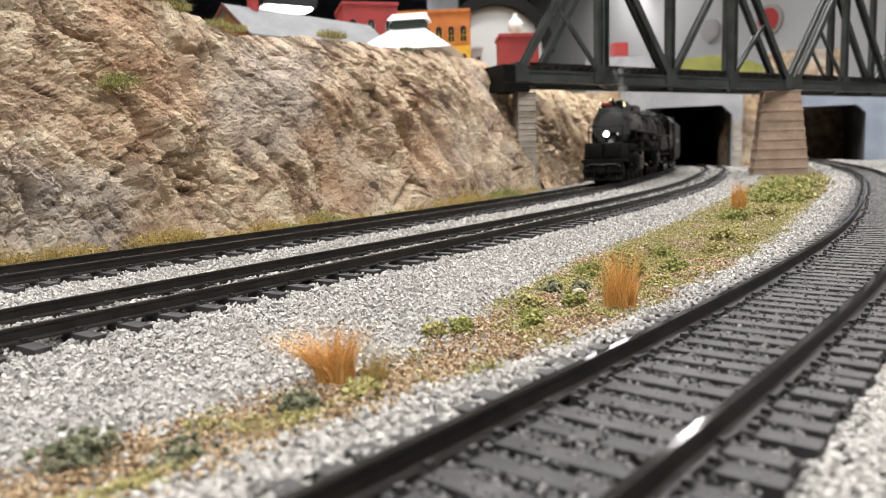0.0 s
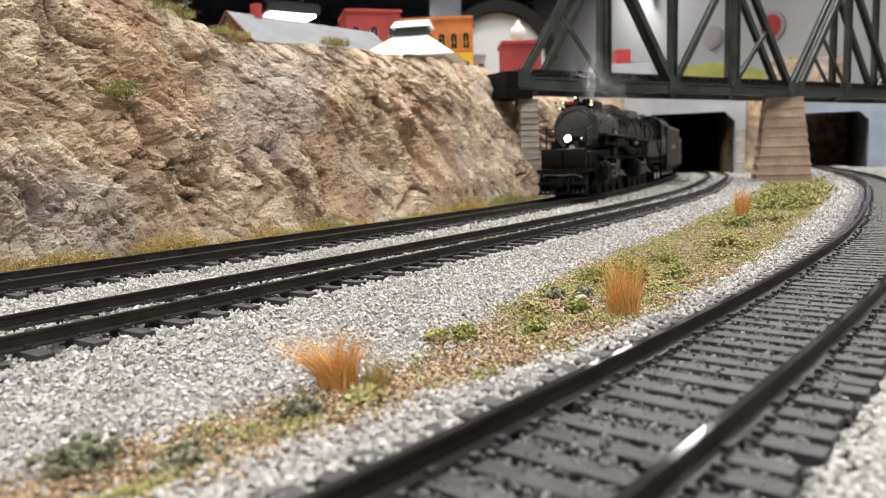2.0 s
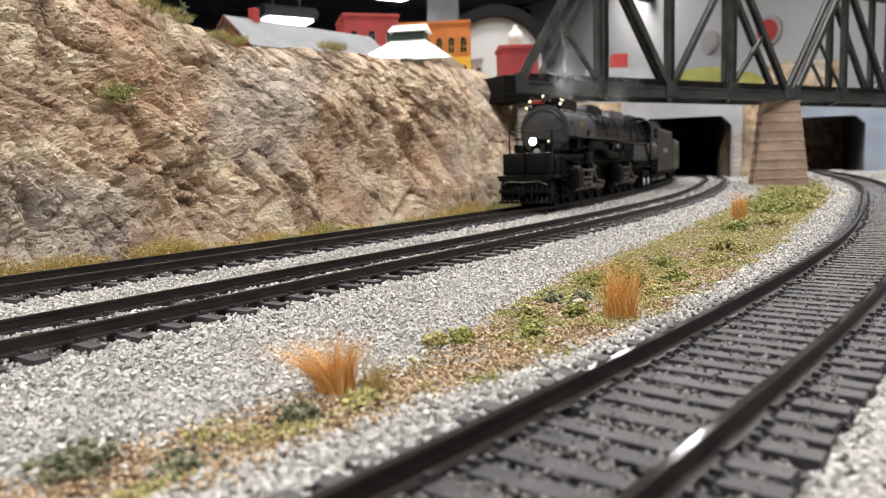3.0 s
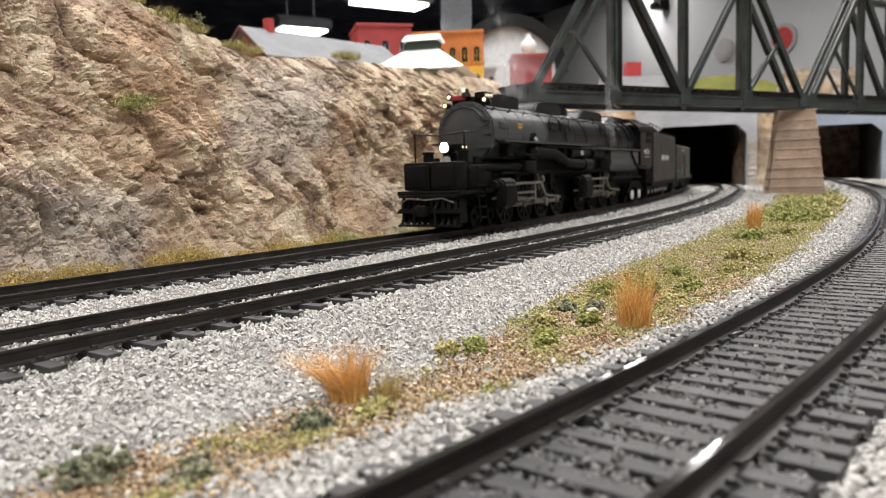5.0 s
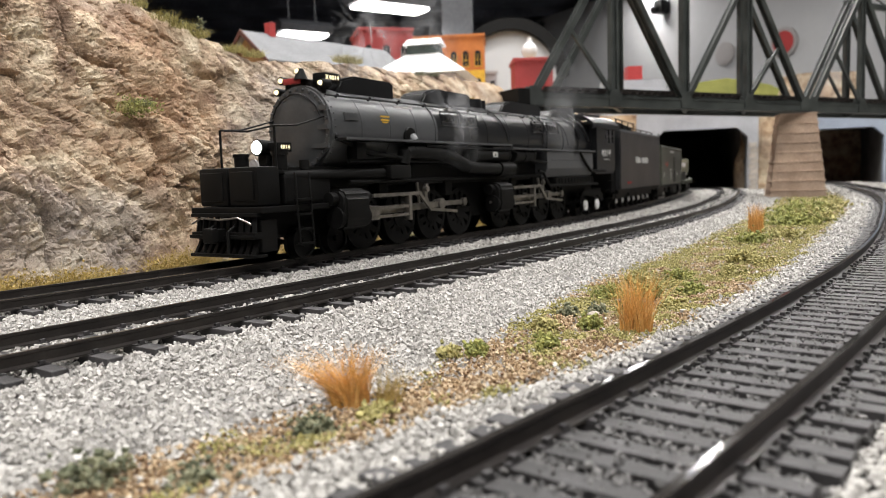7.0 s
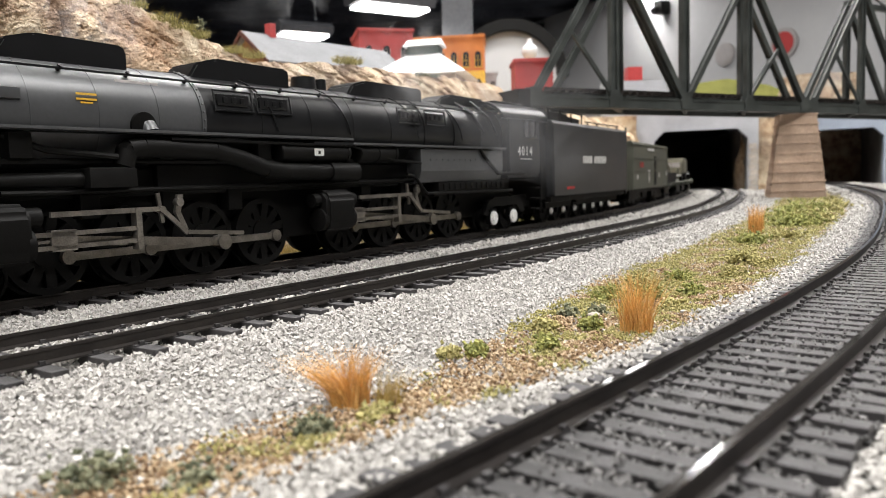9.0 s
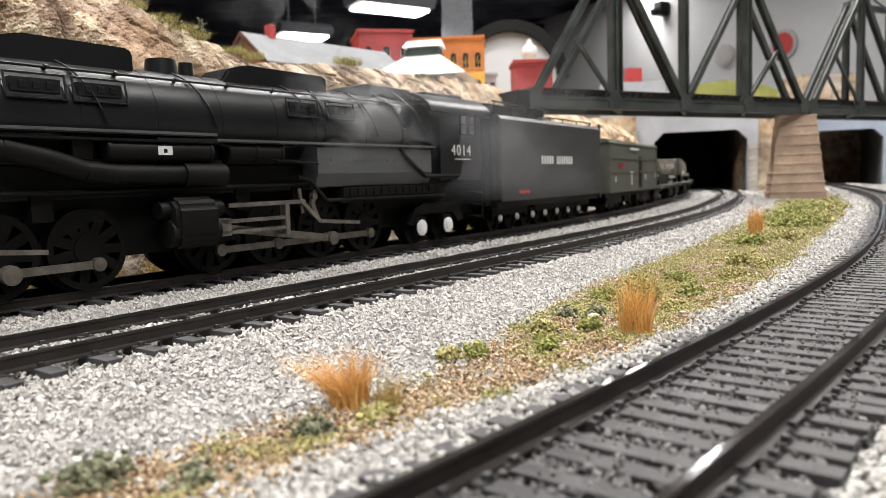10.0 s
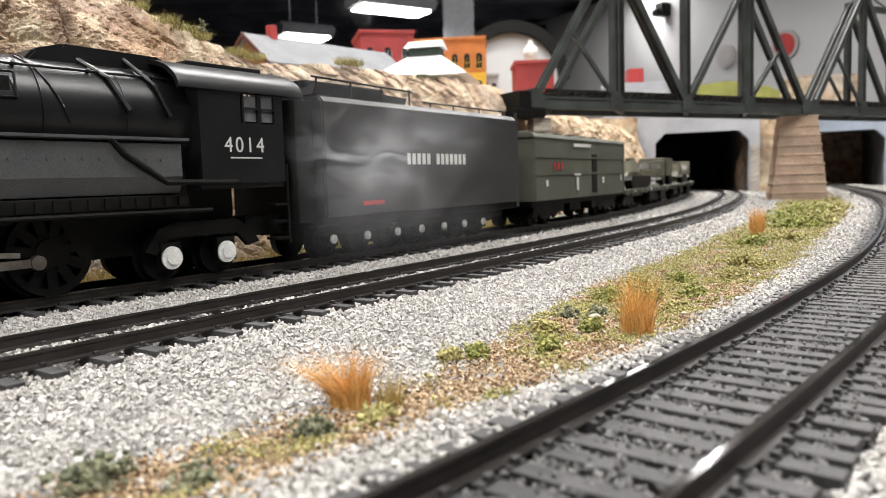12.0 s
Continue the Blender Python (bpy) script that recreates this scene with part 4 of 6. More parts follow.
# ---- grass and shrubs ----
def tuft(name, x, y, z, n, height, spread, lean, material, label, seed, width=0.22, base=2.0):
    rs = random.Random(seed)
    V, F = [], []
    for _ in range(n):
        a, q = rs.uniform(0, 6.283), math.sqrt(rs.random()) * base
        px, py = q * math.cos(a), q * math.sin(a)
        h = height * rs.uniform(0.55, 1.0)
        dx = lean[0] * h + spread * h * rs.gauss(0, 0.5)
        dy = lean[1] * h + spread * h * rs.gauss(0, 0.5)
        b = rs.uniform(0, 6.283)
        wx, wy = width * math.cos(b) / 2, width * math.sin(b) / 2
        k = len(V)
        for t in (0, 0.4, 0.75, 1.0):
            w = 1 - 0.8 * t
            cx, cy, cz = px + dx * t * t, py + dy * t * t, h * (t - 0.15 * t * t * abs(dx + dy) / max(h, 1))
            V += [(px + dx * t * t - wx * w, py + dy * t * t - wy * w, cz), (px + dx * t * t + wx * w, py + dy * t * t + wy * w, cz)]
        for i in range(3):
            F.append((k + 2 * i, k + 2 * i + 1, k + 2 * i + 3, k + 2 * i + 2))
    ob = new(name, mesh_arrays(name, np.array(V) * MM, np.array(F), material))
    ob.matrix_basis = pose(x * MM, y * MM, z * MM)
    return tagged(ob, label, "grass", group="grass tufts")


tuft("grass_tuft", -12.6, 88.6, -4.3, 260, 8.0, 0.45, (-0.75, 0.0), M_STRAW, "low ragged tuft of orange straw grass on the earth strip", 1, base=1.6, width=0.13)
tuft("grass_tuft", -11.4, 88.8, -4.3, 260, 8.4, 0.50, (0.12, 0.0), M_STRAW, "low ragged tuft of orange straw grass on the earth strip", 2, base=1.7, width=0.13)
tuft("grass_tuft", -7.4, 88.2, -4.3, 130, 6.0, 0.8, (0.15, -0.1), M_DRYGRASS, "sparse pale yellow grass beside the orange tuft", 5, base=1.8, width=0.10)
tuft("grass_tuft", 31.2, 118.0, -4.6, 330, 12.8, 0.42, (0.02, 0.0), M_STRAW, "upright bundle of orange straw grass by the track", 3, base=2.5, width=0.17)
tuft("grass_tuft", 136.5, 318, -4.4, 260, 13.5, 0.25, (-0.03, 0.0), M_STRAW, "upright bundle of orange straw grass by the track", 4, base=3.2)


def shrubs():
    rs = random.Random(8)

    def clump(x, y, z, r, material, label, seed, n=140):
        g = np.random.RandomState(seed)
        p = g.normal(size=(n, 3)) * (r * 0.5, r * 0.5, 0.35 + r * 0.16) + (x, y, z + 0.4 + r * 0.14)
        p[:, 2] = np.maximum(p[:, 2], z)
        ob = scatter("shrub", p, g.uniform(0.35, 0.9, n) * (1.0 if r < 5 else (1.5 if r < 8 else 2.1)), material, label, "shrub", seed)
        ob["kind"] = "thing"
    foams = (M_TURF, M_TURF_FRESH, M_TURF_DARK)
    kinds = ("clump of olive foam foliage on the earth strip", "clump of fresh green foam foliage on the earth strip", "clump of dark green foam foliage on the earth strip")
    for i, (s, o, r, m) in enumerate(((-36, 40, 3.2, 2), (-31, 30.5, 2.6, 2), (-15, 33.5, 2.2, 2), (-8, 30, 2.0, 0), (24, 41, 1.7, 1), (20, 43, 1.3, 0), (60, 45, 1.8, 2), (64, 41, 1.6, 2), (88, 41, 3.6, 1), (82, 47, 3.0, 1), (46, 42, 2.0, 0), (52, 36, 1.8, 1), (70, 36, 2.2, 1), (76, 30, 2.0, 0), (58, 30, 1.8, 0), (34, 34, 1.5, 1), (96, 33, 2.6, 1), (118, 44, 3.0, 1), (128, 34, 2.8, 0),
                                      (104, 50, 3.4, 0), (160, 38, 5.0, 0), (150, 30, 3.0, 0), (224, 49, 6.0, 1), (250, 40, 5.0, 0), (320, 45, 11.0, 1), (345, 40, 10.0, 0), (380, 52, 11.0, 1), (430, 50, 12.0, 1), (455, 40, 12.0, 0))):
        x, y, _ = FRONT.at(s, o)
        clump(float(x), float(y), -4.0, r, foams[m], kinds[m], 20 + i, (150 if m == 2 else 260) if r < 8 else 420)
    # patches of dry grass along the foot of the cliff
    for i, (s, h, green) in enumerate(((-30, 7, 0), (-18, 6, 0), (-6, 7, 0), (4, 8, 0), (12, 7.5, 0), (20, 7, 0), (27, 6, 0), (48, 8, 0), (54, 10, 0), (60, 9, 0), (66, 6, 0), (84, 4, 0), (98, 7, 0), (104, 6, 0), (112, 4, 1),
                                       (126, 7, 0), (133, 9, 1), (139, 6, 1), (160, 4, 0), (186, 4, 1), (205, 4, 0), (232, 6, 0), (250, 7, 0), (262, 10, 0), (274, 6, 0), (300, 6, 1), (312, 9, 1), (322, 9, 1), (334, 7, 1), (352, 4, 0), (380, 5, 0))):
        x, y, _ = REAR.at(s, rock_base(s) - 2.5 + rs.uniform(-2, 2))
        tuft("dry_grass", float(x), float(y), -4.6, 260, h, 1.25, (rs.uniform(-.2, .2), 0.1), M_TURF_FRESH if green else M_DRYGRASS, ("short green" if green else "ragged dry yellow") + " grass at the foot of the cliff", 60 + i, width=0.14, base=6.5)
        g = np.random.RandomState(200 + i)
        p = np.c_[g.normal(x, 4.0, 150), g.normal(y, 3.0, 150), -4.4 + np.abs(g.normal(0, h * 0.3, 150))]
        ob = scatter("foot_foam", p, g.uniform(0.3, 1.0, 150), M_TURF if green else M_DRYGRASS, "ochre foam crumbs caught at the foot of the cliff", "turf", i)
    for s, z, r in ((192, 83, 6), (200, 83, 5), (118, 79, 5), (128, 78, 5), (84, 87, 6), (72, 91, 6), (92, 85, 6), (100, 83, 5), (270, 84, 4), (286, 85, 4), (51, 50, 5), (55, 52, 4)):
        on_top = z > 60
        off = rock_base(s) + 0.36 * z + (9 if on_top else -4)
        z = z + (2.0 if on_top else 0)
        x, y, _ = REAR.at(s, off)
        tuft("ledge_grass", float(x), float(y), z, 260, r * 0.75, 1.2, (0, 0), M_TURF if r > 4 else M_TURF_DARK, "low green-yellow grass on the rock", int(s), width=0.26, base=r)
    x, y, _ = REAR.at(53, rock_base(53) + 0.36 * 51 - 5)
    g = np.random.RandomState(77)
    p = g.normal(size=(420, 3)) * (3.4, 3.4, 1.5) + (x, y, 51.5)
    scatter("face_bush", p, g.uniform(0.3, 0.8, 420), M_TURF_FRESH, "dark green foam bush clinging to the rock face", "bush", 78)["kind"] = "thing"
    x, y, _ = REAR.at(104, rock_base(104) + 0.36 * 86 + 14)
    bm = bmesh.new()
    for i in range(9):
        a = Vector((0, 0, 0))
        lean = Vector((rs.uniform(-.5, .5), rs.uniform(-.3, .3), 1)).normalized()
        for k in range(3):
            b = a + (lean + Vector((rs.uniform(-.5, .5), rs.uniform(-.3, .3), 0))) * rs.uniform(2.0, 3.2)
            cyl(bm, a, b, 0.22 - 0.05 * k, seg=5)
            for _ in range(3):
                bmesh.ops.create_icosphere(bm, subdivisions=1, radius=rs.uniform(0.3, 0.6), matrix=Matrix.Translation(b + Vector((rs.uniform(-.8, .8), rs.uniform(-.8, .8), rs.uniform(-.4, .6)))))
            a = b
    ob = part("sprig", bm, M_TURF_DARK, smooth=False)
    ob.matrix_basis = pose(float(x) * MM, float(y) * MM, 0.085)
    tagged(ob, "dark green leafy sprig on top of the cliff", "plant")
    for name, x, y, z, sx, sy, sz, yaw, material, label in (("pebble", 28.7, 140.0, -3.6, 1.3, 1.0, 0.6, 20, M_QUOIN, "flat pale pebble lying on the turf"),
                                                            ("wood_chip", 39.7, 70.2, -1.9, 1.0, 0.7, 0.5, 40, M_DRYGRASS, "small tan wood chip beside the tie ends")):
        bm = bmesh.new()
        bmesh.ops.create_icosphere(bm, subdivisions=2, radius=1.0)
        for v in bm.verts:
            v.co *= 1 + 0.25 * noise.noise(v.co * 1.7 + Vector((x, 0, 0)))
            v.co = Vector((v.co.x * sx, v.co.y * sy, v.co.z * sz))
        ob = part(name, bm, material, smooth=False)
        ob.matrix_basis = pose(x * MM, y * MM, z * MM, 0, 0, yaw)
        tagged(ob, label, name.replace("_", " "))


shrubs()


# ---- the train; x is forward, y to its left, z above the rail, all in millimetres ----
def wheel_mesh(r, spokes, pair_half=8.6, hub=False, hub_y=13.5, counter=True):
    bm = bmesh.new()
    for sd in (-1, 1):
        y0, y1 = sd * (pair_half - 1.6), sd * (pair_half + 1.4)
        cyl(bm, (0, y0 - sd * 0.5, 0), (0, y0 + sd * 0.3, 0), r + 0.8, seg=32)
        n = 32
        ring = []
        for rr, yy in ((r, y0), (r, y1), (r * 0.84, y1), (r * 0.84, y0 + sd * 0.6)):
            ring.append([bm.verts.new((rr * math.cos(2 * math.pi * i / n), yy, rr * math.sin(2 * math.pi * i / n))) for i in range(n)])
        for a, b in zip(ring[:-1], ring[1:]):
            for i in range(n):
                bm.faces.new((a[i], a[(i + 1) % n], b[(i + 1) % n], b[i]))
        if spokes:
            for k in range(spokes):
                a = 2 * math.pi * k / spokes
                bar(bm, (r * 0.2 * math.cos(a), y1 - sd * 0.7, r * 0.2 * math.sin(a)), (r * 0.86 * math.cos(a), y1 - sd * 0.7, r * 0.86 * math.sin(a)), 1.1, r * 0.24)
            if counter:
                pts = [(r * 0.86 * math.cos(a), r * 0.86 * math.sin(a)) for a in np.linspace(math.pi * 0.72, math.pi * 1.28, 7)]
                prism(bm, pts, "y", min(y1 - sd * 1.1, y1 - sd * 0.1), max(y1 - sd * 1.1, y1 - sd * 0.1))
                cyl(bm, (r * 0.42, y1 - sd, 0), (r * 0.42, y1 + sd * 0.5, 0), r * 0.17, seg=12)
        else:
            cyl(bm, (0, y0, 0), (0, y1 - sd * 0.8, 0), r * 0.85, seg=24)
        cyl(bm, (0, y0, 0), (0, y1 + sd * 0.3, 0), r * (0.36 if spokes else 0.24), seg=20)
    cyl(bm, (0, -pair_half, 0), (0, pair_half, 0), r * 0.16, seg=10)
    return finish(bm, "wheelset", M_RUN, True)


def hub_mesh(rad, y):
    pair = []
    for sd in (-1, 1):
        bm = bmesh.new()
        cyl(bm, (0, sd * (y - 1.2), 0), (0, sd * y, 0), rad, seg=20)
        cyl(bm, (0, sd * (y - 0.2), 0), (0, sd * (y + 0.4), 0), rad * 0.6, seg=16)
        pair.append(finish(bm, "hub_cap", M_WHITE, True))
    return pair


SPIN = []      # (part, axle x, axle height, radius)
CRANK = []     # (part, kind, x, y, numbers)


def wheels(parent, axles, r, spokes, me=None, hub=None):
    me = me or wheel_mesh(r, spokes)
    for x in axles:
        w = share("wheelset", me, parent, Matrix.Translation((x * MM, 0, r * MM)))
        SPIN.append((w, x, r))
        for hm in hub or ():
            h = share("hub_cap", hm, w, Matrix.Identity(4))
            h["label"] = "white painted hub cap"
    return me


def lettering(text, size, material, parent, m, label, name="lettering"):
    cu = bpy.data.curves.new("letters", "FONT")
    cu.body, cu.size, cu.extrude, cu.align_x, cu.align_y, cu.space_character = text, size * MM, 0.05 * MM, "CENTER", "CENTER", 1.25
    tmp = bpy.data.objects.new("letters", cu)
    scene.collection.objects.link(tmp)
    bpy.context.view_layer.update()
    me = bpy.data.meshes.new_from_object(tmp.evaluated_get(bpy.context.evaluated_depsgraph_get()))
    bpy.data.objects.remove(tmp)
    me.materials.clear()
    me.materials.append(material)
    ob = share(name, me, parent, m)
    ob["label"] = label
    return ob


LEFT_FACE = Matrix.Rotation(math.pi, 4, "Z") @ Matrix.Rotation(math.pi / 2, 4, "X")


def cars_bars(parent, marks, y, material, name="marking"):
    for x, z, w, h in marks:
        bm = bmesh.new()
        box(bm, x - w / 2, x + w / 2, y, y + 0.12, z - h / 2, z + h / 2)
        part(name, bm, material, parent, smooth=False)


def locomotive():
    r = root("steam_locomotive")
    BZ, BR = 41.6, 13.9

    def ring(bm, x, w, rad, z=BZ):
        cyl(bm, (x - w / 2, 0, z), (x + w / 2, 0, z), rad, seg=48)
    bm = bmesh.new()
    cyl(bm, (-74, 0, BZ), (-12.5, 0, BZ), BR, seg=56)
    part("smokebox", bm, M_GRAPHITE, r, "graphite grey smokebox")
    for x, w, lift in ((-13.3, 1.4, 0.35), (-73.4, 1.4, 0.35), (-28, 0.5, 0.12), (-44, 0.5, 0.12), (-60, 0.5, 0.12)):
        bm = bmesh.new()
        ring(bm, x, w, BR + lift)
        part("smokebox_band", bm, M_GRAPHITE, r)
    for x in (-14, -73.4):
        for i in range(40):
            a = 2 * math.pi * i / 40
            c = Vector((x, (BR + 0.3) * math.cos(a), BZ + (BR + 0.3) * math.sin(a)))
            if i == 0:
                bm = bmesh.new()
            ball(bm, c, 0.36, 1)
        tagged(part("rivet_row", bm, M_GRAPHITE, r), kind="stuff")
    bm = bmesh.new()
    box(bm, -26, -19, 13.0, 14.2, 44, 46.5, 0.2)
    part("step_bracket", bm, M_GRAPHITE, r)
    bm = bmesh.new()
    cyl(bm, (-55, 12.4, 39.6), (-55, 14.6, 39.4), 3.4, seg=24)
    part("exhaust_flange", bm, M_RUN, r, "black round flange on the smokebox")
    bm = bmesh.new()
    cyl(bm, (-56.5, 13.6, 39.6), (-56.5, 15.2, 37.4), 2.0, seg=20)
    part("exhaust_pipe", bm, M_GRAPHITE, r)
    bm = bmesh.new()
    cyl(bm, (-13, 0, BZ), (-11.6, 0, BZ), BR - 0.3, seg=56)
    cyl(bm, (-11.6, 0, BZ), (-10.4, 0, BZ), BR - 1.8, BR - 5.5, seg=48)
    for i in range(28):
        a = 2 * math.pi * i / 28
        cyl(bm, (-12, (BR - 1.0) * math.cos(a), BZ + (BR - 1.0) * math.sin(a)), (-10.9, (BR - 1.0) * math.cos(a), BZ + (BR - 1.0) * math.sin(a)), 0.45, seg=6)
    for z in (BZ - 6, BZ, BZ + 6):
        box(bm, -11.6, -10.6, 5, 13.6, z - 0.7, z + 0.7)
    part("smokebox_door", bm, M_GRAPHITE, r, "grey bolted smokebox door")
    bm = bmesh.new()
    cyl(bm, (-170, 0, BZ), (-74, 0, BZ), BR + 0.1, seg=56)
    cyl(bm, (-233, 0, BZ + 0.2), (-170, 0, BZ), BR + 0.6, BR + 0.2, seg=56)
    part("boiler", bm, M_BLACK, r, "satin black boiler with bands")
    for x in range(-94, -230, -20):
        bm = bmesh.new()
        ring(bm, x, 0.5, BR + (0.22 if x > -170 else 0.72))
        part("boiler_band", bm, M_BLACK, r)
    for x0, x1, h in ((-57, -26, 60.2), (-113, -77, 60.0), (-184, -142, 59.6), (-231, -196, 58.8)):
        bm = bmesh.new()
        prism(bm, ((x0, 52), (x0, h - 0.8), (x0 + 1, h), (x1 - 8, h + 0.3), (x1 - 1, h - 1.6), (x1 + 2, 54), (x1 + 2, 52)), "y", -6.2, 6.2)
        bmesh.ops.bevel(bm, geom=list(bm.edges), offset=0.7, segments=2, affect="EDGES")
        part("boiler_casing", bm, M_BLACK, r)
    bm = bmesh.new()
    for x, rad in ((-125, 4.5), (-133, 2.2)):
        cyl(bm, (x, 0, 55), (x, 0, 59.2), rad, rad * 0.9, seg=20)
    part("steam_dome", bm, M_BLACK, r)
    bm = bmesh.new()
    cyl(bm, (-129, -3, 56), (-129, -3, 60.5), 2.4, 1.8, seg=14)
    part("safety_valve", bm, M_BRASS, r, "brass safety valve")
    for sd in (1, -1):
        bm = bmesh.new()
        tube(bm, [(-14, sd * 10.4, 52.2), (-228, sd * 10.6, 52.4)], 0.32, 6)
        for x in range(-20, -228, -17):
            cyl(bm, (x, sd * 8.8, 51.2), (x, sd * 10.7, 52.9), 0.5, seg=6)
        part("handrail", bm, M_BLACK, r)
        bm = bmesh.new()
        a, b = sorted((sd * 13.2, sd * 18.6))
        box(bm, -128, -14, a, b, 37.0, 37.9)
        box(bm, -228, -110, a, b, 35.6, 36.5)
        part("running_board", bm, M_BLACK, r, smooth=False)
        # grey strips put the edge highlight of the boards into colour
        for xa, xb, z in ((-128, -14, 37.9), (-228, -128, 36.5)):
            bm = bmesh.new()
            box(bm, xa, xb, min(sd * 18.3, sd * 18.75), max(sd * 18.3, sd * 18.75), z - 0.55, z + 0.15)
            part("edge_highlight", bm, M_FIREBOX, r, "grey strip painted as the highlight on the running board edge", smooth=False)
        bm = bmesh.new()
        tube(bm, [(-48, sd * 15.5, 29.5), (-49, sd * 16, 33.3), (-53, sd * 16, 34), (-74, sd * 16, 33.4), (-84, sd * 16, 31), (-92, sd * 16, 28.4), (-100, sd * 16, 27.6), (-130, sd * 16, 27.0)], 2.6, 14)
        cyl(bm, (-118, sd * 16, 27.2), (-131, sd * 16, 27), 3.2, seg=16)
        part("steam_pipe", bm, M_RUN, r, "thick black steam pipe")
        for x0, x1 in ((-97, -127), (-132, -152)):
            bm = bmesh.new()
            cyl(bm, (x0, sd * 15.8, 33.2), (x1, sd * 15.8, 33.2), 2.7, seg=20)
            for x in (x0 - 0.7, x1 + 0.7, (x0 + x1) / 2):
                cyl(bm, (x - 0.5, sd * 15.8, 33.2), (x + 0.5, sd * 15.8, 33.2), 2.95, seg=20)
            part("air_tank", bm, M_RUN, r)
        bm = bmesh.new()
        cyl(bm, (8, sd * 11, 26), (-50, sd * 15, 26.5), 1.7, seg=12)
        box(bm, -50, -38, min(sd * 13, sd * 18), max(sd * 13, sd * 18), 24.2, 29, 0.5)
        for z in (23.5, 30.5):
            cyl(bm, (-20, sd * 14, z), (-170, sd * 14, z + 0.3), 0.7, seg=8)
        part("feed_pipe", bm, M_RUN, r)
        for x in (-84, -99, -165, -182):
            bm = bmesh.new()
            box(bm, x - 5.5, x + 5.5, min(sd * 11.6, sd * 13.6), max(sd * 11.6, sd * 13.6), 46, 49.2, 0.25)
            for k in (-3, 0, 3):
                box(bm, x + k - 0.8, x + k + 0.8, min(sd * 11.6, sd * 14.0), max(sd * 11.6, sd * 14.0), 46.8, 48.4, 0.2)
            part("washout_panel", bm, M_BLACK, r)
            bm = bmesh.new()
            y = sd * 14.05
            tube(bm, [(x - 6.6, y, 44.6), (x + 6.6, y, 44.6), (x + 6.6, y * 0.93, 50.2), (x - 6.6, y * 0.93, 50.2), (x - 6.6, y, 44.6)], 0.28, 6)
            part("panel_frame", bm, M_BLACK, r)
        for xc in (-9, -112):
            bm = bmesh.new()
            a, b = sorted((sd * 11.5, sd * 20))
            prism(bm, ((a, 8.5), (a, 20), (a + sd * 0 + 1.2, 21.4), (b - 2.2, 21.4), (b, 19), (b, 11), (b - 1.5, 8.2)) if sd > 0 else
                  ((b, 8.5), (b, 20), (b - 1.2, 21.4), (a + 2.2, 21.4), (a, 19), (a, 11), (a + 1.5, 8.2)), "x", xc - 14.5, xc - 1.5)
            bmesh.ops.bevel(bm, geom=list(bm.edges), offset=1.0, segments=3, affect="EDGES")
            cyl(bm, (xc - 0.6, sd * 15.8, 12.2), (xc - 15.4, sd * 15.8, 12.2), 3.6, seg=20)
            cyl(bm, (xc + 1.2, sd * 15.2, 18.2), (xc - 18, sd * 15.2, 18.2), 2.2, seg=16)
            part("cylinder", bm, M_RUN, r, "black steam cylinder block")
            bm = bmesh.new()
            for z in (11.2, 14.2):
                box(bm, xc - 41, xc - 16, sd * 15.8 - 0.8, sd * 15.8 + 0.8, z - 0.5, z + 0.5)
            box(bm, xc - 42, xc - 40.5, sd * 15.8 - 1.2, sd * 15.8 + 1.2, 9, 19)
            box(bm, xc - 48, xc - 20, sd * 16.4 - 0.4, sd * 16.4 + 0.4, 18.0, 19.2)
            bar(bm, (xc - 48, sd * 16.4, 18.4), (xc - 55, sd * 16.6, 12.0), 0.8, 1.2)
            bar(bm, (xc - 55, sd * 16.8, 12.2), (xc - 73, sd * 16.8, 10.6), 0.7, 1.1)
            prism(bm, ((xc - 56, 13), (xc - 54, 17.5), (xc - 55, 22), (xc - 53.4, 22), (xc - 52.4, 17.5), (xc - 54.4, 13)), "y", sd * 15.2 - 0.5, sd * 15.2 + 0.5)
            bar(bm, (xc - 47.5, sd * 15.6, 22.5), (xc - 48.5, sd * 15.6, 15), 0.7, 1.0)
            cyl(bm, (xc - 53.6, sd * 14.6, 20), (xc - 53.6, sd * 16.4, 20), 1.1, seg=12)
            cyl(bm, (xc - 48, sd * 15, 18.4), (xc - 48, sd * 17, 18.4), 0.9, seg=10)
            part("valve_gear", bm, M_ROD, r, "dull steel valve gear")
        bm = bmesh.new()
        a, b = sorted((sd * 9, sd * 18.2))
        k = sd
        prism(bm, ((k * 9, 22.5), (k * 16.2, 22.8), (k * 17.8, 27), (k * 17.8, 35.2), (k * 9, 35.4)), "x", -226, -166)
        for x in range(-220, -170, 4):
            cyl(bm, (x, k * 17.7, 31.2), (x, k * 18.05, 31.2), 0.35, seg=6)
        part("firebox_side", bm, M_FIREBOX, r, "grey firebox side sheet", smooth=False)
        bm = bmesh.new()
        box(bm, -228, -178, min(k * 9, k * 17.2), max(k * 9, k * 17.2), 19.2, 22.4, 0.3)
        for x in range(-226, -178, 4):
            box(bm, x, x + 1.4, min(k * 17, k * 17.8), max(k * 17, k * 17.8), 19.6, 22)
        tube(bm, [(-207, k * 18, 36), (-210, k * 18.3, 32.5), (-221, k * 18.3, 25.5), (-243, k * 18.3, 25.2)], 0.8, 8)
        tube(bm, [(-158, k * 17, 26), (-163, k * 17, 25), (-170, k * 17, 18.5), (-235, k * 17, 18)], 0.6, 8)
        part("ash_pan", bm, M_RUN, r)
    # front deck, pump shield and pilot
    bm = bmesh.new()
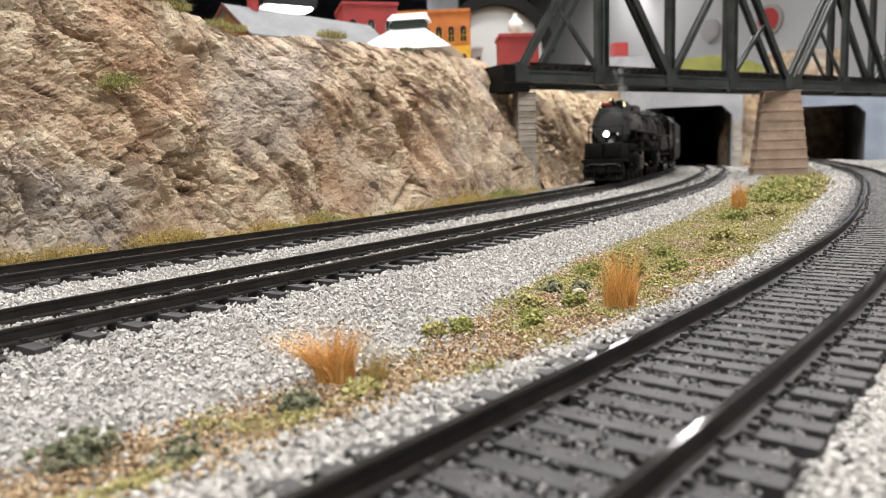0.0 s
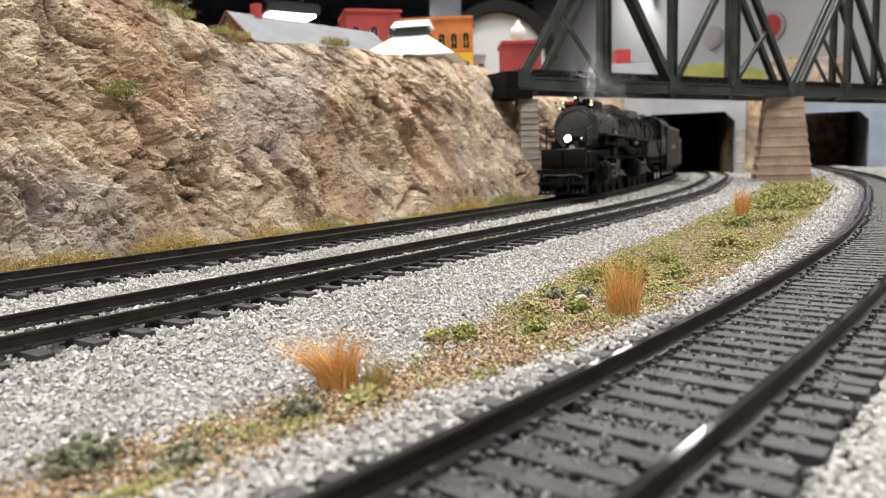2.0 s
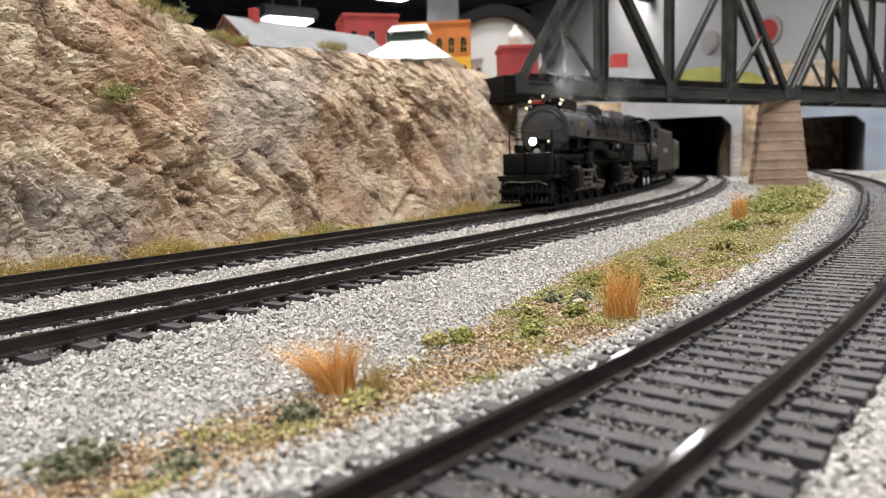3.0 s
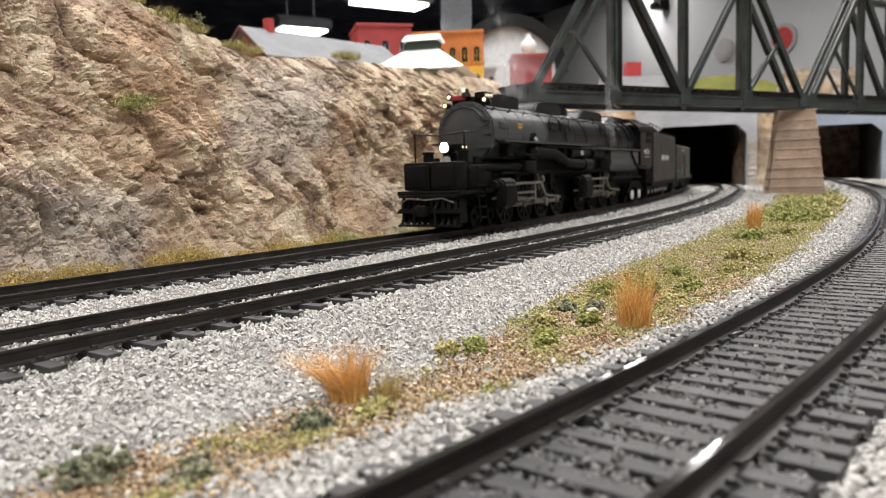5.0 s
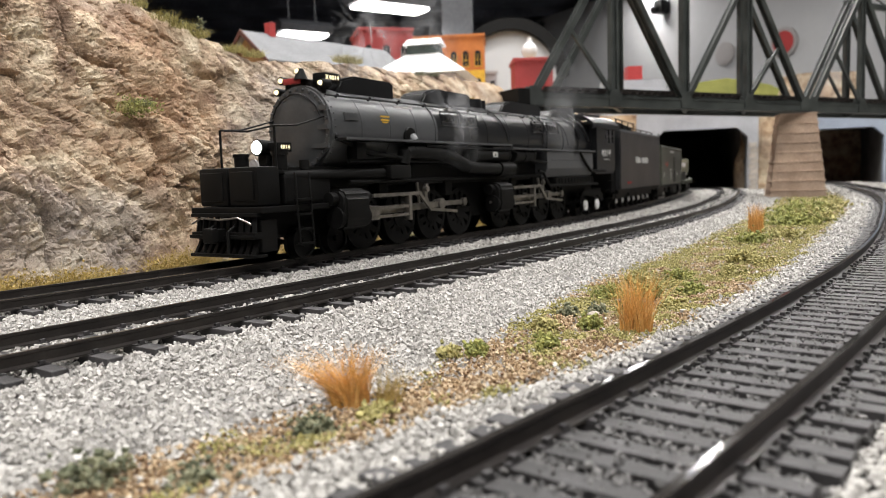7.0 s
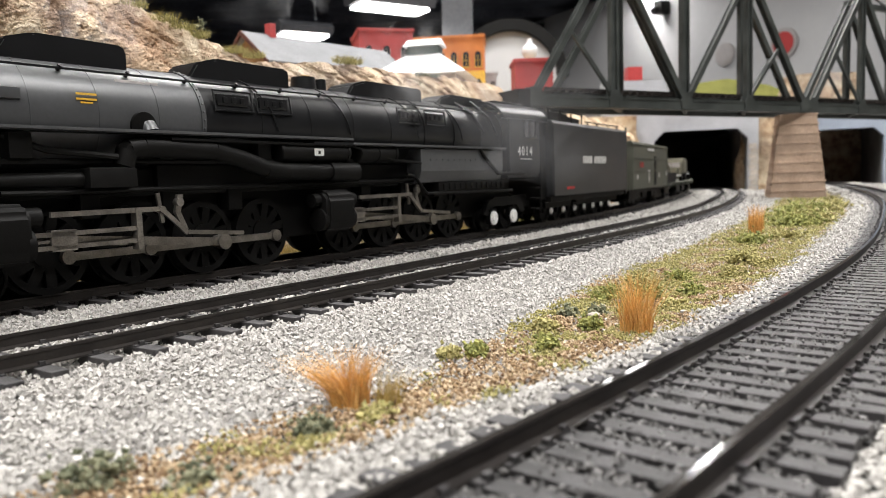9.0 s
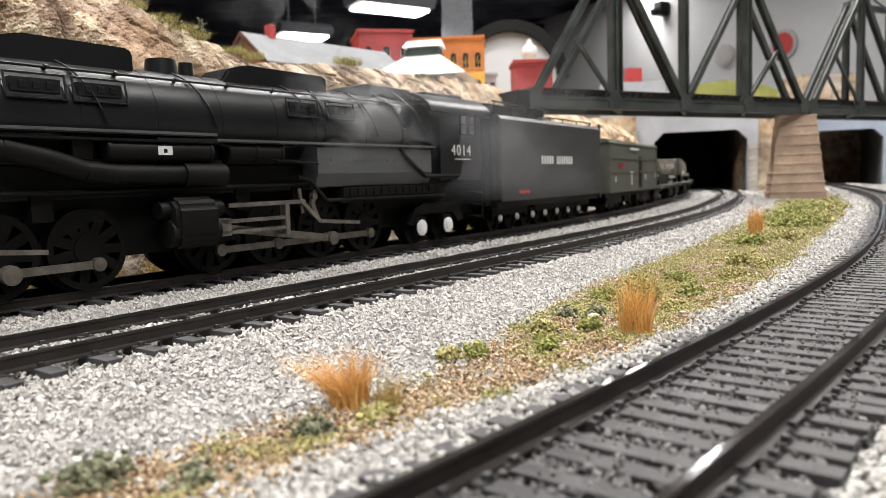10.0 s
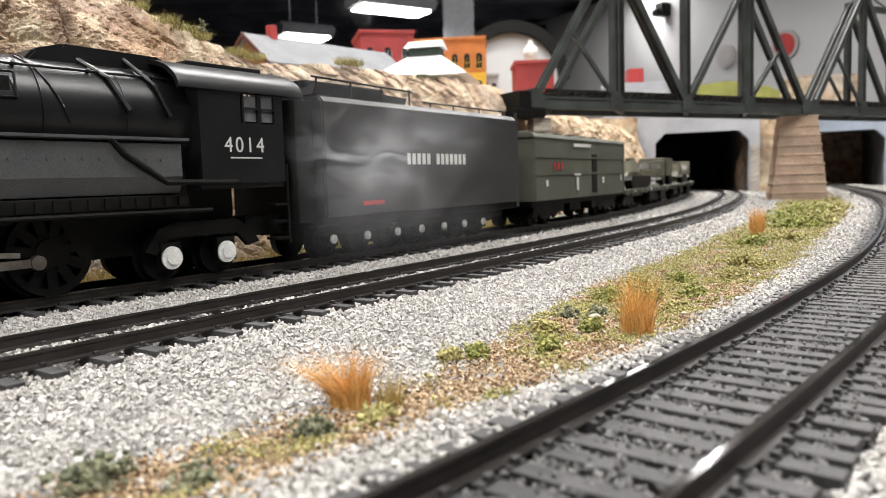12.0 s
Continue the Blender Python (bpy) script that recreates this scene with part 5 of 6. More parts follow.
    box(bm, -14, 21, -15.5, 15.5, 15.4, 17.2, 0.3)
    box(bm, -16, 10, -12, 12, 26.6, 27.8, 0.3)
    for y in (-9, 9):
        box(bm, -12, 9, y - 4, y + 4, 17.2, 26.6, 1.2)
    part("front_deck", bm, M_RUN, r, smooth=False)
    for y0, y1 in ((-15.4, -0.4), (0.4, 15.4)):
        bm = bmesh.new()
        box(bm, 10.5, 19.5, y0 * 0.84, y1 * 0.84, 17.4, 29.0, 1.0)
        box(bm, 19.2, 20.1, y0 * 0.84 + 1.5, y1 * 0.84 - 1.5, 19, 27.6, 0.3)
        part("pump_shield", bm, M_RUN, r, "black air pump shield")
    bm = bmesh.new()
    for z0, z1, x0, x1 in ((9.4, 15.0, 20.5, 22.5), (3.0, 8.6, 18.5, 23.5)):
        for i in range(10):
            y = -12.2 + i * 2.7
            bar(bm, (x0 + (0.6 if z0 < 5 else 0), y, z1), (x1 - 1.2, y * 1.04, z0), 1.5, 1.0)
        box(bm, x0 - 0.5, x1, -14, 14, z1 - 0.6, z1 + 0.5, 0.2)
        box(bm, x0 - 0.5, x1, -14, 14, z0 - 0.5, z0 + 0.5, 0.2)
    box(bm, 14, 20, -14, 14, 4, 13.4)
    part("pilot", bm, M_RUN, r, "black slatted pilot")
    bm = bmesh.new()
    box(bm, 22, 27, -1.6, 1.6, 7.4, 11, 0.5)
    box(bm, 25.5, 28, -2.4, 2.0, 7.0, 11.4, 0.6)
    part("coupler", bm, M_RUN, r)
    bm = bmesh.new()
    for sd in (-1, 1):
        tube(bm, [(11, sd * 12, 27), (11, sd * 12, 41)], 0.4, 6)
        tube(bm, [(11, sd * 12, 41), (2, sd * 12.2, 41.5), (-12, sd * 11.5, 45)], 0.3, 6)
    tube(bm, [(11, -12, 41), (10.6, 0, 40), (11, 12, 41)], 0.3, 6)
    part("deck_railing", bm, M_RUN, r)
    bm = bmesh.new()
    cyl(bm, (7.2, 0, 35.2), (0, 0, 35.2), 2.6, 2.2, seg=24)
    box(bm, -1, 5, 2.4, 7, 33.6, 36.6, 0.4)
    box(bm, -1, 5, -2, 2, 27.6, 33, 0.3)
    part("headlight", bm, M_RUN, r, "black headlight housing")
    bm = bmesh.new()
    cyl(bm, (7.2, 0, 35.2), (7.8, 0, 35.2), 2.15, 1.8, seg=24)
    part("headlight_lens", bm, M_BEAM, r, "bright lit headlight")
    lettering("4014", 1.7, M_AMBER, r, Matrix.Translation((0.0020, 0.0071, 0.0351)) @ LEFT_FACE, "lit digits of the small number box", "number_box")
    bm = bmesh.new()
    for y, z in ((-10.6, 54.6), (9.4, 56.0), (-8.4, 58.2)):
        cyl(bm, (-13, y, z), (-17, y, z), 1.4, seg=14)
        box(bm, -17, -14, y * 0.8 - 0.6, y * 0.8 + 0.6, z - 5, z)
    box(bm, -25, -16.5, 2.8, 7.8, 56.8, 60.0, 0.4)
    box(bm, -24, -15, -8, 3, 55, 58, 0.6)
    cyl(bm, (-14, 0, 58), (-14, 0, 61.5), 2.4, 1.0, seg=14)
    part("marker_bracket", bm, M_RUN, r)
    bm = bmesh.new()
    for y, z in ((-10.6, 54.6), (9.4, 56.0), (-8.4, 58.2), (-0.5, 60.6)):
        cyl(bm, (-13, y, z), (-12.3, y, z), 0.85, 0.6, seg=14)
    part("marker_lens", bm, M_AMBER, r, "glowing marker lights")
    lettering("X4014", 2.1, M_AMBER, r, Matrix.Translation((-0.0207, 0.0079, 0.0584)) @ LEFT_FACE, "lit digits of the number board", "number_board")
    bm = bmesh.new()
    box(bm, -13.5, -12.6, -7.0, 0.5, 56.6, 58.6, 0.3)
    part("front_plate", bm, M_REDMARK, r, "dark red plate over the smokebox")
    bm = bmesh.new()
    cyl(bm, (12, 4, 29.4), (12.6, 4, 29.4), 1.9, seg=20)
    box(bm, 11.2, 12, 3, 5, 27.4, 29.5)
    part("shield_badge", bm, M_PALE, r, "pale shield emblem")
    # sand pipes that run down over the boiler, and fittings of the front deck
    for x in (-90, -122, -160, -190):
        for sd in (1, -1):
            bm = bmesh.new()
            tube(bm, [(x - 0.10 * (90 - a), sd * (BR + 0.6) * math.cos(radians(a)), BZ + (BR + 0.6) * math.sin(radians(a))) for a in (66, 54, 42, 30, 18, 6, -8)], 0.26, 6)
            part("sand_pipe", bm, M_BLACK, r)
    for sd in (1, -1):
        bm = bmesh.new()
        tube(bm, [(23.4, 0, 13.6), (23.4, sd * 8, 14.2), (23.0, sd * 13, 12.4)], 0.28, 6)
        part("cut_lever", bm, M_ROD, r, "pale steel uncoupling lever")
        bm = bmesh.new()
        for z in (5, 9.5, 14, 18.5):
            box(bm, 1, 7, min(sd * 14.5, sd * 17), max(sd * 14.5, sd * 17), z, z + 0.6)
        for x in (1, 7):
            tube(bm, [(x, sd * 16.6, 5), (x, sd * 15.5, 27)], 0.35, 6)
        part("deck_ladder", bm, M_RUN, r)
        bm = bmesh.new()
        cyl(bm, (6, sd * 8.5, 28), (6, sd * 8.5, 32.5), 2.3, seg=16)
        cyl(bm, (6, sd * 8.5, 32.5), (6, sd * 8.5, 33.5), 2.7, seg=16)
        cyl(bm, (-3, sd * 10, 28), (-3, sd * 10, 31), 1.6, seg=12)
        part("air_pump", bm, M_RUN, r)
        bm = bmesh.new()
        tube(bm, [(21, sd * 4.5, 12), (24.5, sd * 4.8, 10), (25, sd * 5.2, 4)], 0.5, 8)
        part("air_hose", bm, M_RUN, r)
        bm = bmesh.new()
        tube(bm, [(-10.6, sd * (BR - 2.5) * math.cos(radians(a)), BZ + (BR - 2.5) * math.sin(radians(a))) for a in (20, 40, 60, 80, 90)], 0.3, 6)
        part("door_handrail", bm, M_BLACK, r)
        bm = bmesh.new()
        tube(bm, [(-14, sd * 13.5, 38.5), (-30, sd * 15, 33), (-46, sd * 16.5, 31.5)], 0.8, 8)
        for x in (-24, -60, -92, -150):
            box(bm, x - 2.5, x + 2.5, min(sd * 12, sd * 16.5), max(sd * 12, sd * 16.5), 31, 36.8, 0.5)
        tube(bm, [(-60, sd * 18, 36), (-128, sd * 18, 35.5), (-150, sd * 17.6, 31), (-166, sd * 17.8, 30)], 0.45, 6)
        part("side_piping", bm, M_RUN, r)
        bm = bmesh.new()
        tube(bm, [(-206, sd * 4, 57), (-211, sd * 12, 51), (-214, sd * 15.6, 43)], 0.7, 8)
        tube(bm, [(-219, sd * 6, 57), (-223, sd * 13, 50), (-225, sd * 16, 42)], 0.6, 8)
        part("turret_pipe", bm, M_BLACK, r)
    cars_bars(r, ((-41, 46.2, 5, 0.5), (-41, 45.0, 5, 0.5), (-41, 44.2, 3, 0.4)), 13.65, M_YELLOW, "warning_mark")
    bm = bmesh.new()
    box(bm, -62, -50, 10.2, 11.0, 49.4, 50.8, 0.2)
    part("builder_plate", bm, M_PALE, r, "pale metal plate on the smokebox")
    # main frames
    bm = bmesh.new()
    box(bm, -118, 16, -7, 7, 7, 24, 0.4)
    box(bm, -250, -118, -7, 7, 7, 26, 0.4)
    box(bm, -232, -60, -11, 11, 22, 30, 0.5)
    box(bm, -74, 8, -9, 9, 22, 29, 0.5)
    for x in (-41, -63, -84, -141, -163, -184):
        box(bm, x - 2.5, x + 2.5, -12, 12, 17, 23, 0.4)
    part("frame", bm, M_RUN, r, smooth=False)
    bm = bmesh.new()
    for sd in (-1, 1):
        y0, y1 = sorted((sd * 11.5, sd * 13.2))
        prism(bm, ((-217, 8), (-221, 13.5), (-226, 15), (-246, 15), (-251, 12), (-254, 8), (-250, 7), (-246, 11), (-224, 11), (-220, 7)), "y", y0, y1)
        for x in (-224, -241.5):
            box(bm, x - 3, x + 3, y0, y1 + (0.5 if sd > 0 else 0), 3.5, 10)
    part("trailing_truck", bm, M_RUN, r, smooth=False)
    # cab
    for sd in (-1, 1):
        y0, y1 = sorted((sd * 17.2, sd * 18))
        bm = bmesh.new()
        outer = [bm.verts.new((x, y0, z)) for x, z in ((-261, 25), (-232, 25), (-232, 50.6), (-261, 50.6))]
        inner = [bm.verts.new((x, y0, z)) for x, z in ((-258.5, 41.5), (-245.6, 41.5), (-245.6, 49.4), (-258.5, 49.4))]
        face = [bm.faces.new((outer[i], outer[(i + 1) % 4], inner[(i + 1) % 4], inner[i])) for i in range(4)]
        grown = bmesh.ops.extrude_face_region(bm, geom=face)["geom"]
        bmesh.ops.translate(bm, vec=(0, y1 - y0, 0), verts=[g for g in grown if isinstance(g, bmesh.types.BMVert)])
        part("cab_side", bm, M_BLACK, r, smooth=False)
    bm = bmesh.new()
    box(bm, -234, -232.2, -17.1, 17.1, 25.1, 52)
    part("cab_front", bm, M_BLACK, r, smooth=False)
    bm = bmesh.new()
    box(bm, -261, -232, -17, 17, 23.5, 25)
    part("cab_floor", bm, M_BLACK, r, smooth=False)
    bm = bmesh.new()
    arc = [(18.6 * math.cos(a), 49.8 + 8.6 * math.sin(a)) for a in np.linspace(0, math.pi, 17)]
    arc += [(17.4 * math.cos(a), 49.4 + 7.8 * math.sin(a)) for a in np.linspace(math.pi, 0, 17)]
    prism(bm, arc, "x", -269, -226)
    for y in (6, -6):
        box(bm, -262, -236, y - 2.5, y + 2.5, 56.2, 58.6, 0.4)
    part("cab_roof", bm, M_BLACK, r)
    for x in (-255.3, -249.2):
        for sd in (-1, 1):
            bm = bmesh.new()
            a, b = sorted((sd * 17.0, sd * 17.3))
            box(bm, x - 2.5, x + 2.5, a, b, 42, 49)
            part("cab_window", bm, M_CABPANE, r, "cab window pane, greyed for the lit cab inside", smooth=False)
            bm = bmesh.new()
            a, b = sorted((sd * 17.3, sd * 18.2))
            for c, d, e, f in ((x - 3, x - 2.4, 41.6, 49.4), (x + 2.4, x + 3, 41.6, 49.4), (x - 2.41, x + 2.41, 45.2, 45.8)):
                box(bm, c, d, a, b, e, f)
            part("window_frame", bm, M_BLACK, r, smooth=False)
    lettering("4014", 5.9, M_LETTER, r, Matrix.Translation((-0.2465, 0.01806, 0.0352)) @ LEFT_FACE, "pale grey painted cab number")
    cars_bars(r, ((-246.5, 31.8, 11, 0.35), (-112, 33.3, 4.0, 2.2), ), 18.55, M_LETTER)
    bm = bmesh.new()
    for sd in (-1, 1):
        for z in (8, 13, 18):
            a, b = sorted((sd * 13, sd * 17.5))
            box(bm, -262, -257, a, b, z, z + 0.7)
        tube(bm, [(-262, sd * 17.5, 7), (-262, sd * 17.5, 30)], 0.4, 6)
    box(bm, -272, -255, -6, 6, 9, 15)
    part("cab_step", bm, M_RUN, r, smooth=False)
    # wheels and rods
    wheels(r, (-1.5, -17), 5.0, 0)
    drv = (-31, -52.4, -73.7, -95)
    me = wheels(r, drv, 9.9, 11)
    wheels(r, [x - 100 for x in drv], 9.9, 11, me)
    wheels(r, (-224, -241.5), 6.0, 0, hub=hub_mesh(3.0, 14.2))
    for base in (0, -100):
        for sd, phase in ((1, 0.0), (-1, math.pi / 2)):
            bm = bmesh.new()
            for i in range(3):
                bar(bm, (drv[i], 0, 0), (drv[i + 1], 0, 0), 0.8, 1.9)
            for x in drv:
                cyl(bm, (x, -0.7, 0), (x, 0.9, 0), 1.7, seg=14)
            CRANK.append((part("side_rod", bm, M_ROD, r, "dull steel side rod"), "side", base, sd * 11.2, phase))
            bm = bmesh.new()
            bar(bm, (0, 0, 0), (-46, 0, 0), 0.9, 2.2)
            cyl(bm, (-46, -0.8, 0), (-46, 1.2, 0), 2.2, seg=14)
            cyl(bm, (0, -0.8, 0), (0, 0.9, 0), 1.4, seg=12)
            CRANK.append((part("main_rod", bm, M_ROD, r, "dull steel main rod"), "main", base, sd * 13.4, phase))
            bm = bmesh.new()
            box(bm, -3, 3, -1.2, 1.2, -2.4, 2.4, 0.3)
            cyl(bm, (0, 0, 0), (17, 0, 0), 0.6, seg=8)
            CRANK.append((part("crosshead", bm, M_ROD, r, "steel crosshead on its slide bar"), "cross", base, sd * 15.4, phase))
    tagged(r, "large black articulated steam locomotive with a lit headlight", "locomotive")
    return r


def tender():
    r = root("tender")
    bm = bmesh.new()
    prism(bm, ((-19, 13.5), (-19, 49.5), (-17.6, 51.2), (-9, 51.8), (9, 51.8), (17.6, 51.2), (19, 49.5), (19, 13.5)), "x", -63, 61)
    bmesh.ops.bevel(bm, geom=[e for e in bm.edges if abs(e.verts[0].co.x - e.verts[1].co.x) < 0.1], offset=0.6, segments=2, affect="EDGES")
    part("tank", bm, M_TENDER, r, "satin black welded tank")
    bm = bmesh.new()
    prism(bm, ((14, 51), (12, 54), (59, 55.5), (61, 52)), "y", -15, 15)
    box(bm, 20, 60, -11, 11, 54.5, 57, 0.8)
    part("coal_bunker", bm, M_RUN, r, smooth=False)
    bm = bmesh.new()
    for sd in (-1, 1):
        tube(bm, [(62, sd * 16, 57.2), (10, sd * 16, 56.4)], 0.35, 6)
        tube(bm, [(0, sd * 14, 53.6), (-62, sd * 14, 53.6)], 0.3, 6)
        for x in (60, 44, 28, 12):
            cyl(bm, (x, sd * 16, 51), (x, sd * 16, 57), 0.35, seg=6)
        for x in (-4, -20, -40, -60):
            cyl(bm, (x, sd * 14, 51), (x, sd * 14, 53.6), 0.3, seg=6)
    part("deck_railing", bm, M_RUN, r)
    bm = bmesh.new()
    for x in (-24, -36, -48):
        cyl(bm, (x, 0, 51.5), (x, 0, 53.6), 4, 3.6, seg=18)
    part("filler_hatch", bm, M_TENDER, r)
    bm = bmesh.new()
    box(bm, -63, 62, -17.5, 17.5, 10.5, 13.4, 0.3)
    box(bm, -60, 58, -6, 6, 5, 10.5)
    for sd in (-1, 1):
        y0, y1 = sorted((sd * 12.2, sd * 13.6))
        for x0, x1 in ((24, 60), (-58, 16)):
            box(bm, x0, x1, y0, y1, 7.2, 10.6, 0.3)
        for x in AX_T:
            box(bm, x - 2.4, x + 2.4, y0, y1, 3.6, 9, 0.4)
    part("underframe", bm, M_RUN, r, smooth=False)
    for sd in (-1, 1):
        bm = bmesh.new()
        for z in range(12, 52, 5):
            box(bm, -65.5, -65, sd * 15 - 3, sd * 15 + 3, z, z + 0.6)
        for dy in (-3, 3):
            box(bm, -65.6, -63, sd * 15 + dy - 0.25, sd * 15 + dy + 0.25, 11, 53)
        part("ladder", bm, M_TENDER, r, smooth=False)
    bm = bmesh.new()
    box(bm, 61, 69, -15, 15, 12, 50, 0.5)
    part("gangway", bm, M_RUN, r, smooth=False)
    bm = bmesh.new()
    box(bm, -72, -63, -2.5, 2.5, 8, 12)
    part("rear_coupler", bm, M_RUN, r, smooth=False)
    x = 17.5
    marks = []
    for k, n in enumerate((5, 7)):
        for i in range(n):
            marks.append((x - i * 3.05, 32.0, 1.9, 4.0))
        x -= n * 3.05 + 3.0
    cars_bars(r, marks, 19.05, M_LETTER, "letter_bar")
    cars_bars(r, ((38, 17.2, 11, 1.4),), 19.05, M_REDMARK)
    bm = bmesh.new()
    for sd in (-1, 1):
        a, b = sorted((sd * 19.02, sd * 19.2))
        box(bm, -62, 62, a, b, 47.6, 47.9)
        box(bm, -62, 62, a, b, 16.0, 16.3)
    part("seam", bm, M_TENDER, r, smooth=False)
    wheels(r, AX_T, 5.9, 0, hub=hub_mesh(1.5, 14.2))
    tagged(r, "long black centipede tender behind the locomotive", "tender")
    return r


AX_T = (53, 36, 19, 4, -11, -26, -41)


def bogie(parent, x, parts=True):
    bm = bmesh.new()
    for sd in (-1, 1):
        y0, y1 = sorted((sd * 11.8, sd * 13.4))
        prism(bm, ((x - 16, 5), (x - 14, 9), (x - 5, 10), (x + 5, 10), (x + 14, 9), (x + 16, 5), (x + 12, 3), (x + 8, 6), (x + 4, 3.4), (x - 4, 3.4), (x - 8, 6), (x - 12, 3)), "y", y0, y1)
    box(bm, x - 4, x + 4, -12, 12, 5, 10.5)
    part("bogie", bm, M_RUN, parent, smooth=False)


CAR_WHEEL = wheel_mesh(5.0, 0)


def box_car():
    r = root("express_car")
    bm = bmesh.new()
    box(bm, -70, 70, -17.5, 17.5, 12.5, 43.5, 0.3)
    part("body", bm, M_OLIVE, r, "olive green steel body", smooth=False)
    bm = bmesh.new()
    prism(bm, ((-18.2, 43.2), (-17, 44.8), (-8, 46.4), (8, 46.4), (17, 44.8), (18.2, 43.2)), "x", -71, 71)
    for x in range(-60, 61, 20):
        box(bm, x - 3, x + 3, -2.5, 2.5, 46, 48.2, 0.3)
    part("roof", bm, M_OLIVE, r, smooth=False)
    bm = bmesh.new()
    for sd in (-1, 1):
        a, b = sorted((sd * 17.5, sd * 18.0))
        for z in (25, 33.5):
            box(bm, -70, 70, a, b, z, z + 0.9)
        for x in (-69.4, 68.6):
            box(bm, x, x + 0.8, a, b, 12.5, 43.5)
    part("rib", bm, M_OLIVE, r, smooth=False)
    # no opening is cut: a black panel stands in for the shaded doorway
    bm = bmesh.new()
    box(bm, -18, -10, 17.3, 17.9, 14.5, 36)
    part("door", bm, M_RUN, r, "dark panel for the shade in the open side door", smooth=False)
    bm = bmesh.new()
    box(bm, -66, 66, -14, 14, 9.8, 12.4)
    for x in (-30, 5, 30):
        box(bm, x - 8, x + 8, -13, 13, 5.5, 10)
    part("underframe", bm, M_RUN, r, smooth=False)
    cars_bars(r, ((6, 40.5, 26, 1.6), (56, 21, 2.6, 3), (14, 25, 9, 1), (14, 20, 3, 7), (-28, 21.5, 3, 3.6), (-62, 22.5, 2.4, 3.6)), 18.05, M_LETTER)
    cars_bars(r, ((46, 29.5, 2.4, 3.6), (41, 29.5, 2.4, 3.6), (36, 29.5, 2.4, 3.6)), 18.05, M_REDMARK)
    for x in (48, -48):
        bogie(r, x)
        wheels(r, (x + 9.5, x - 9.5), 5.0, 0, CAR_WHEEL)
    tagged(r, "olive drab express car with pale markings", "railway car", group="train cars")
    return r


def flat_car():
    r = root("flat_car")
    bm = bmesh.new()
    box(bm, -64, 64, -15.5, 15.5, 11.6, 14.0, 0.3)
    box(bm, -60, 60, -8, 8, 8, 11.6)
    part("deck", bm, M_OLIVE, r, smooth=False)
    bm = bmesh.new()
    for x in range(-60, 61, 15):
        box(bm, x - 1, x + 1, 15.5, 16.6, 10.5, 14, 0.2)
        box(bm, x - 1, x + 1, -16.6, -15.5, 10.5, 14, 0.2)
    part("stake_pocket", bm, M_OLIVE, r, smooth=False)
    cars_bars(r, ((-20, 12.8, 12, 1.5), (30, 12.8, 8, 1.5)), 15.6, M_LETTER)
    for x in (44, -44):
        bogie(r, x)
        wheels(r, (x + 9.5, x - 9.5), 5.0, 0, CAR_WHEEL)
    return r


def army_truck(parent, x):
    bm = bmesh.new()
    box(bm, x - 30, x + 14, -12, 12, 22, 38, 1.5)
    part("cargo_body", bm, M_KHAKI, parent, "khaki covered truck body")
    bm = bmesh.new()
    box(bm, x + 15, x + 27, -11, 11, 21, 35, 1.2)
    box(bm, x + 27, x + 40, -7.5, 7.5, 20.5, 28, 1.4)
    box(bm, x + 26, x + 38, -11.5, -8, 19, 24, 0.8)
    box(bm, x + 26, x + 38, 8, 11.5, 19, 24, 0.8)
    box(bm, x - 30, x + 38, -6, 6, 18, 21)
    part("truck_cab", bm, M_KHAKI, parent, "khaki army truck cab")
    # the reflection on the glass is a pale matt colour
    bm = bmesh.new()
    box(bm, x + 26.9, x + 27.3, -9, -0.6, 28.6, 33.6)
    box(bm, x + 26.9, x + 27.3, 0.6, 9, 28.6, 33.6)
    part("windscreen", bm, M_PALE, parent, "windscreen coloured pale for its reflection", smooth=False)
    bm = bmesh.new()
    for a in (-22, -10, 32):
        for sd in (-1, 1):
            cyl(bm, (x + a, sd * 8.5, 18.6), (x + a, sd * 12, 18.6), 4.6, seg=20)
    part("truck_wheel", bm, M_RUN, parent)
    bm = bmesh.new()
    box(bm, x + 40, x + 41.2, -11, 11, 19, 21, 0.2)
    part("bumper", bm, M_LETTER, parent, "white painted bumper")


def tank_load(parent, x):
    bm = bmesh.new()
    prism(bm, ((x - 32, 18), (x - 34, 23), (x - 26, 26), (x + 16, 26), (x + 33, 21), (x + 28, 16), (x - 26, 16)), "y", -8, 8)
    part("hull", bm, M_KHAKI, parent, "khaki tank hull", smooth=False)
    bm = bmesh.new()
    for sd in (-1, 1):
        y0, y1 = sorted((sd * 8, sd * 13))
        prism(bm, ((x - 34, 17), (x - 36, 20), (x - 33, 23), (x + 30, 23), (x + 34, 20), (x + 28, 14.2), (x - 27, 14.2)), "y", y0, y1)
    part("crawler", bm, M_RUN, parent, smooth=False)
    bm = bmesh.new()
    cyl(bm, (x - 4, 0, 26), (x - 4, 0, 34), 11, 8.5, seg=20)
    cyl(bm, (x + 4, 0, 30.5), (x + 38, 0, 31.5), 1.2, 0.9, seg=10)
    cyl(bm, (x - 8, 3, 34), (x - 8, 3, 36), 3.4, seg=14)
    part("turret", bm, M_KHAKI, parent, "khaki turret with a gun")


LOCO = locomotive()
TENDER = tender()
EXPRESS = box_car()
FLATS = []
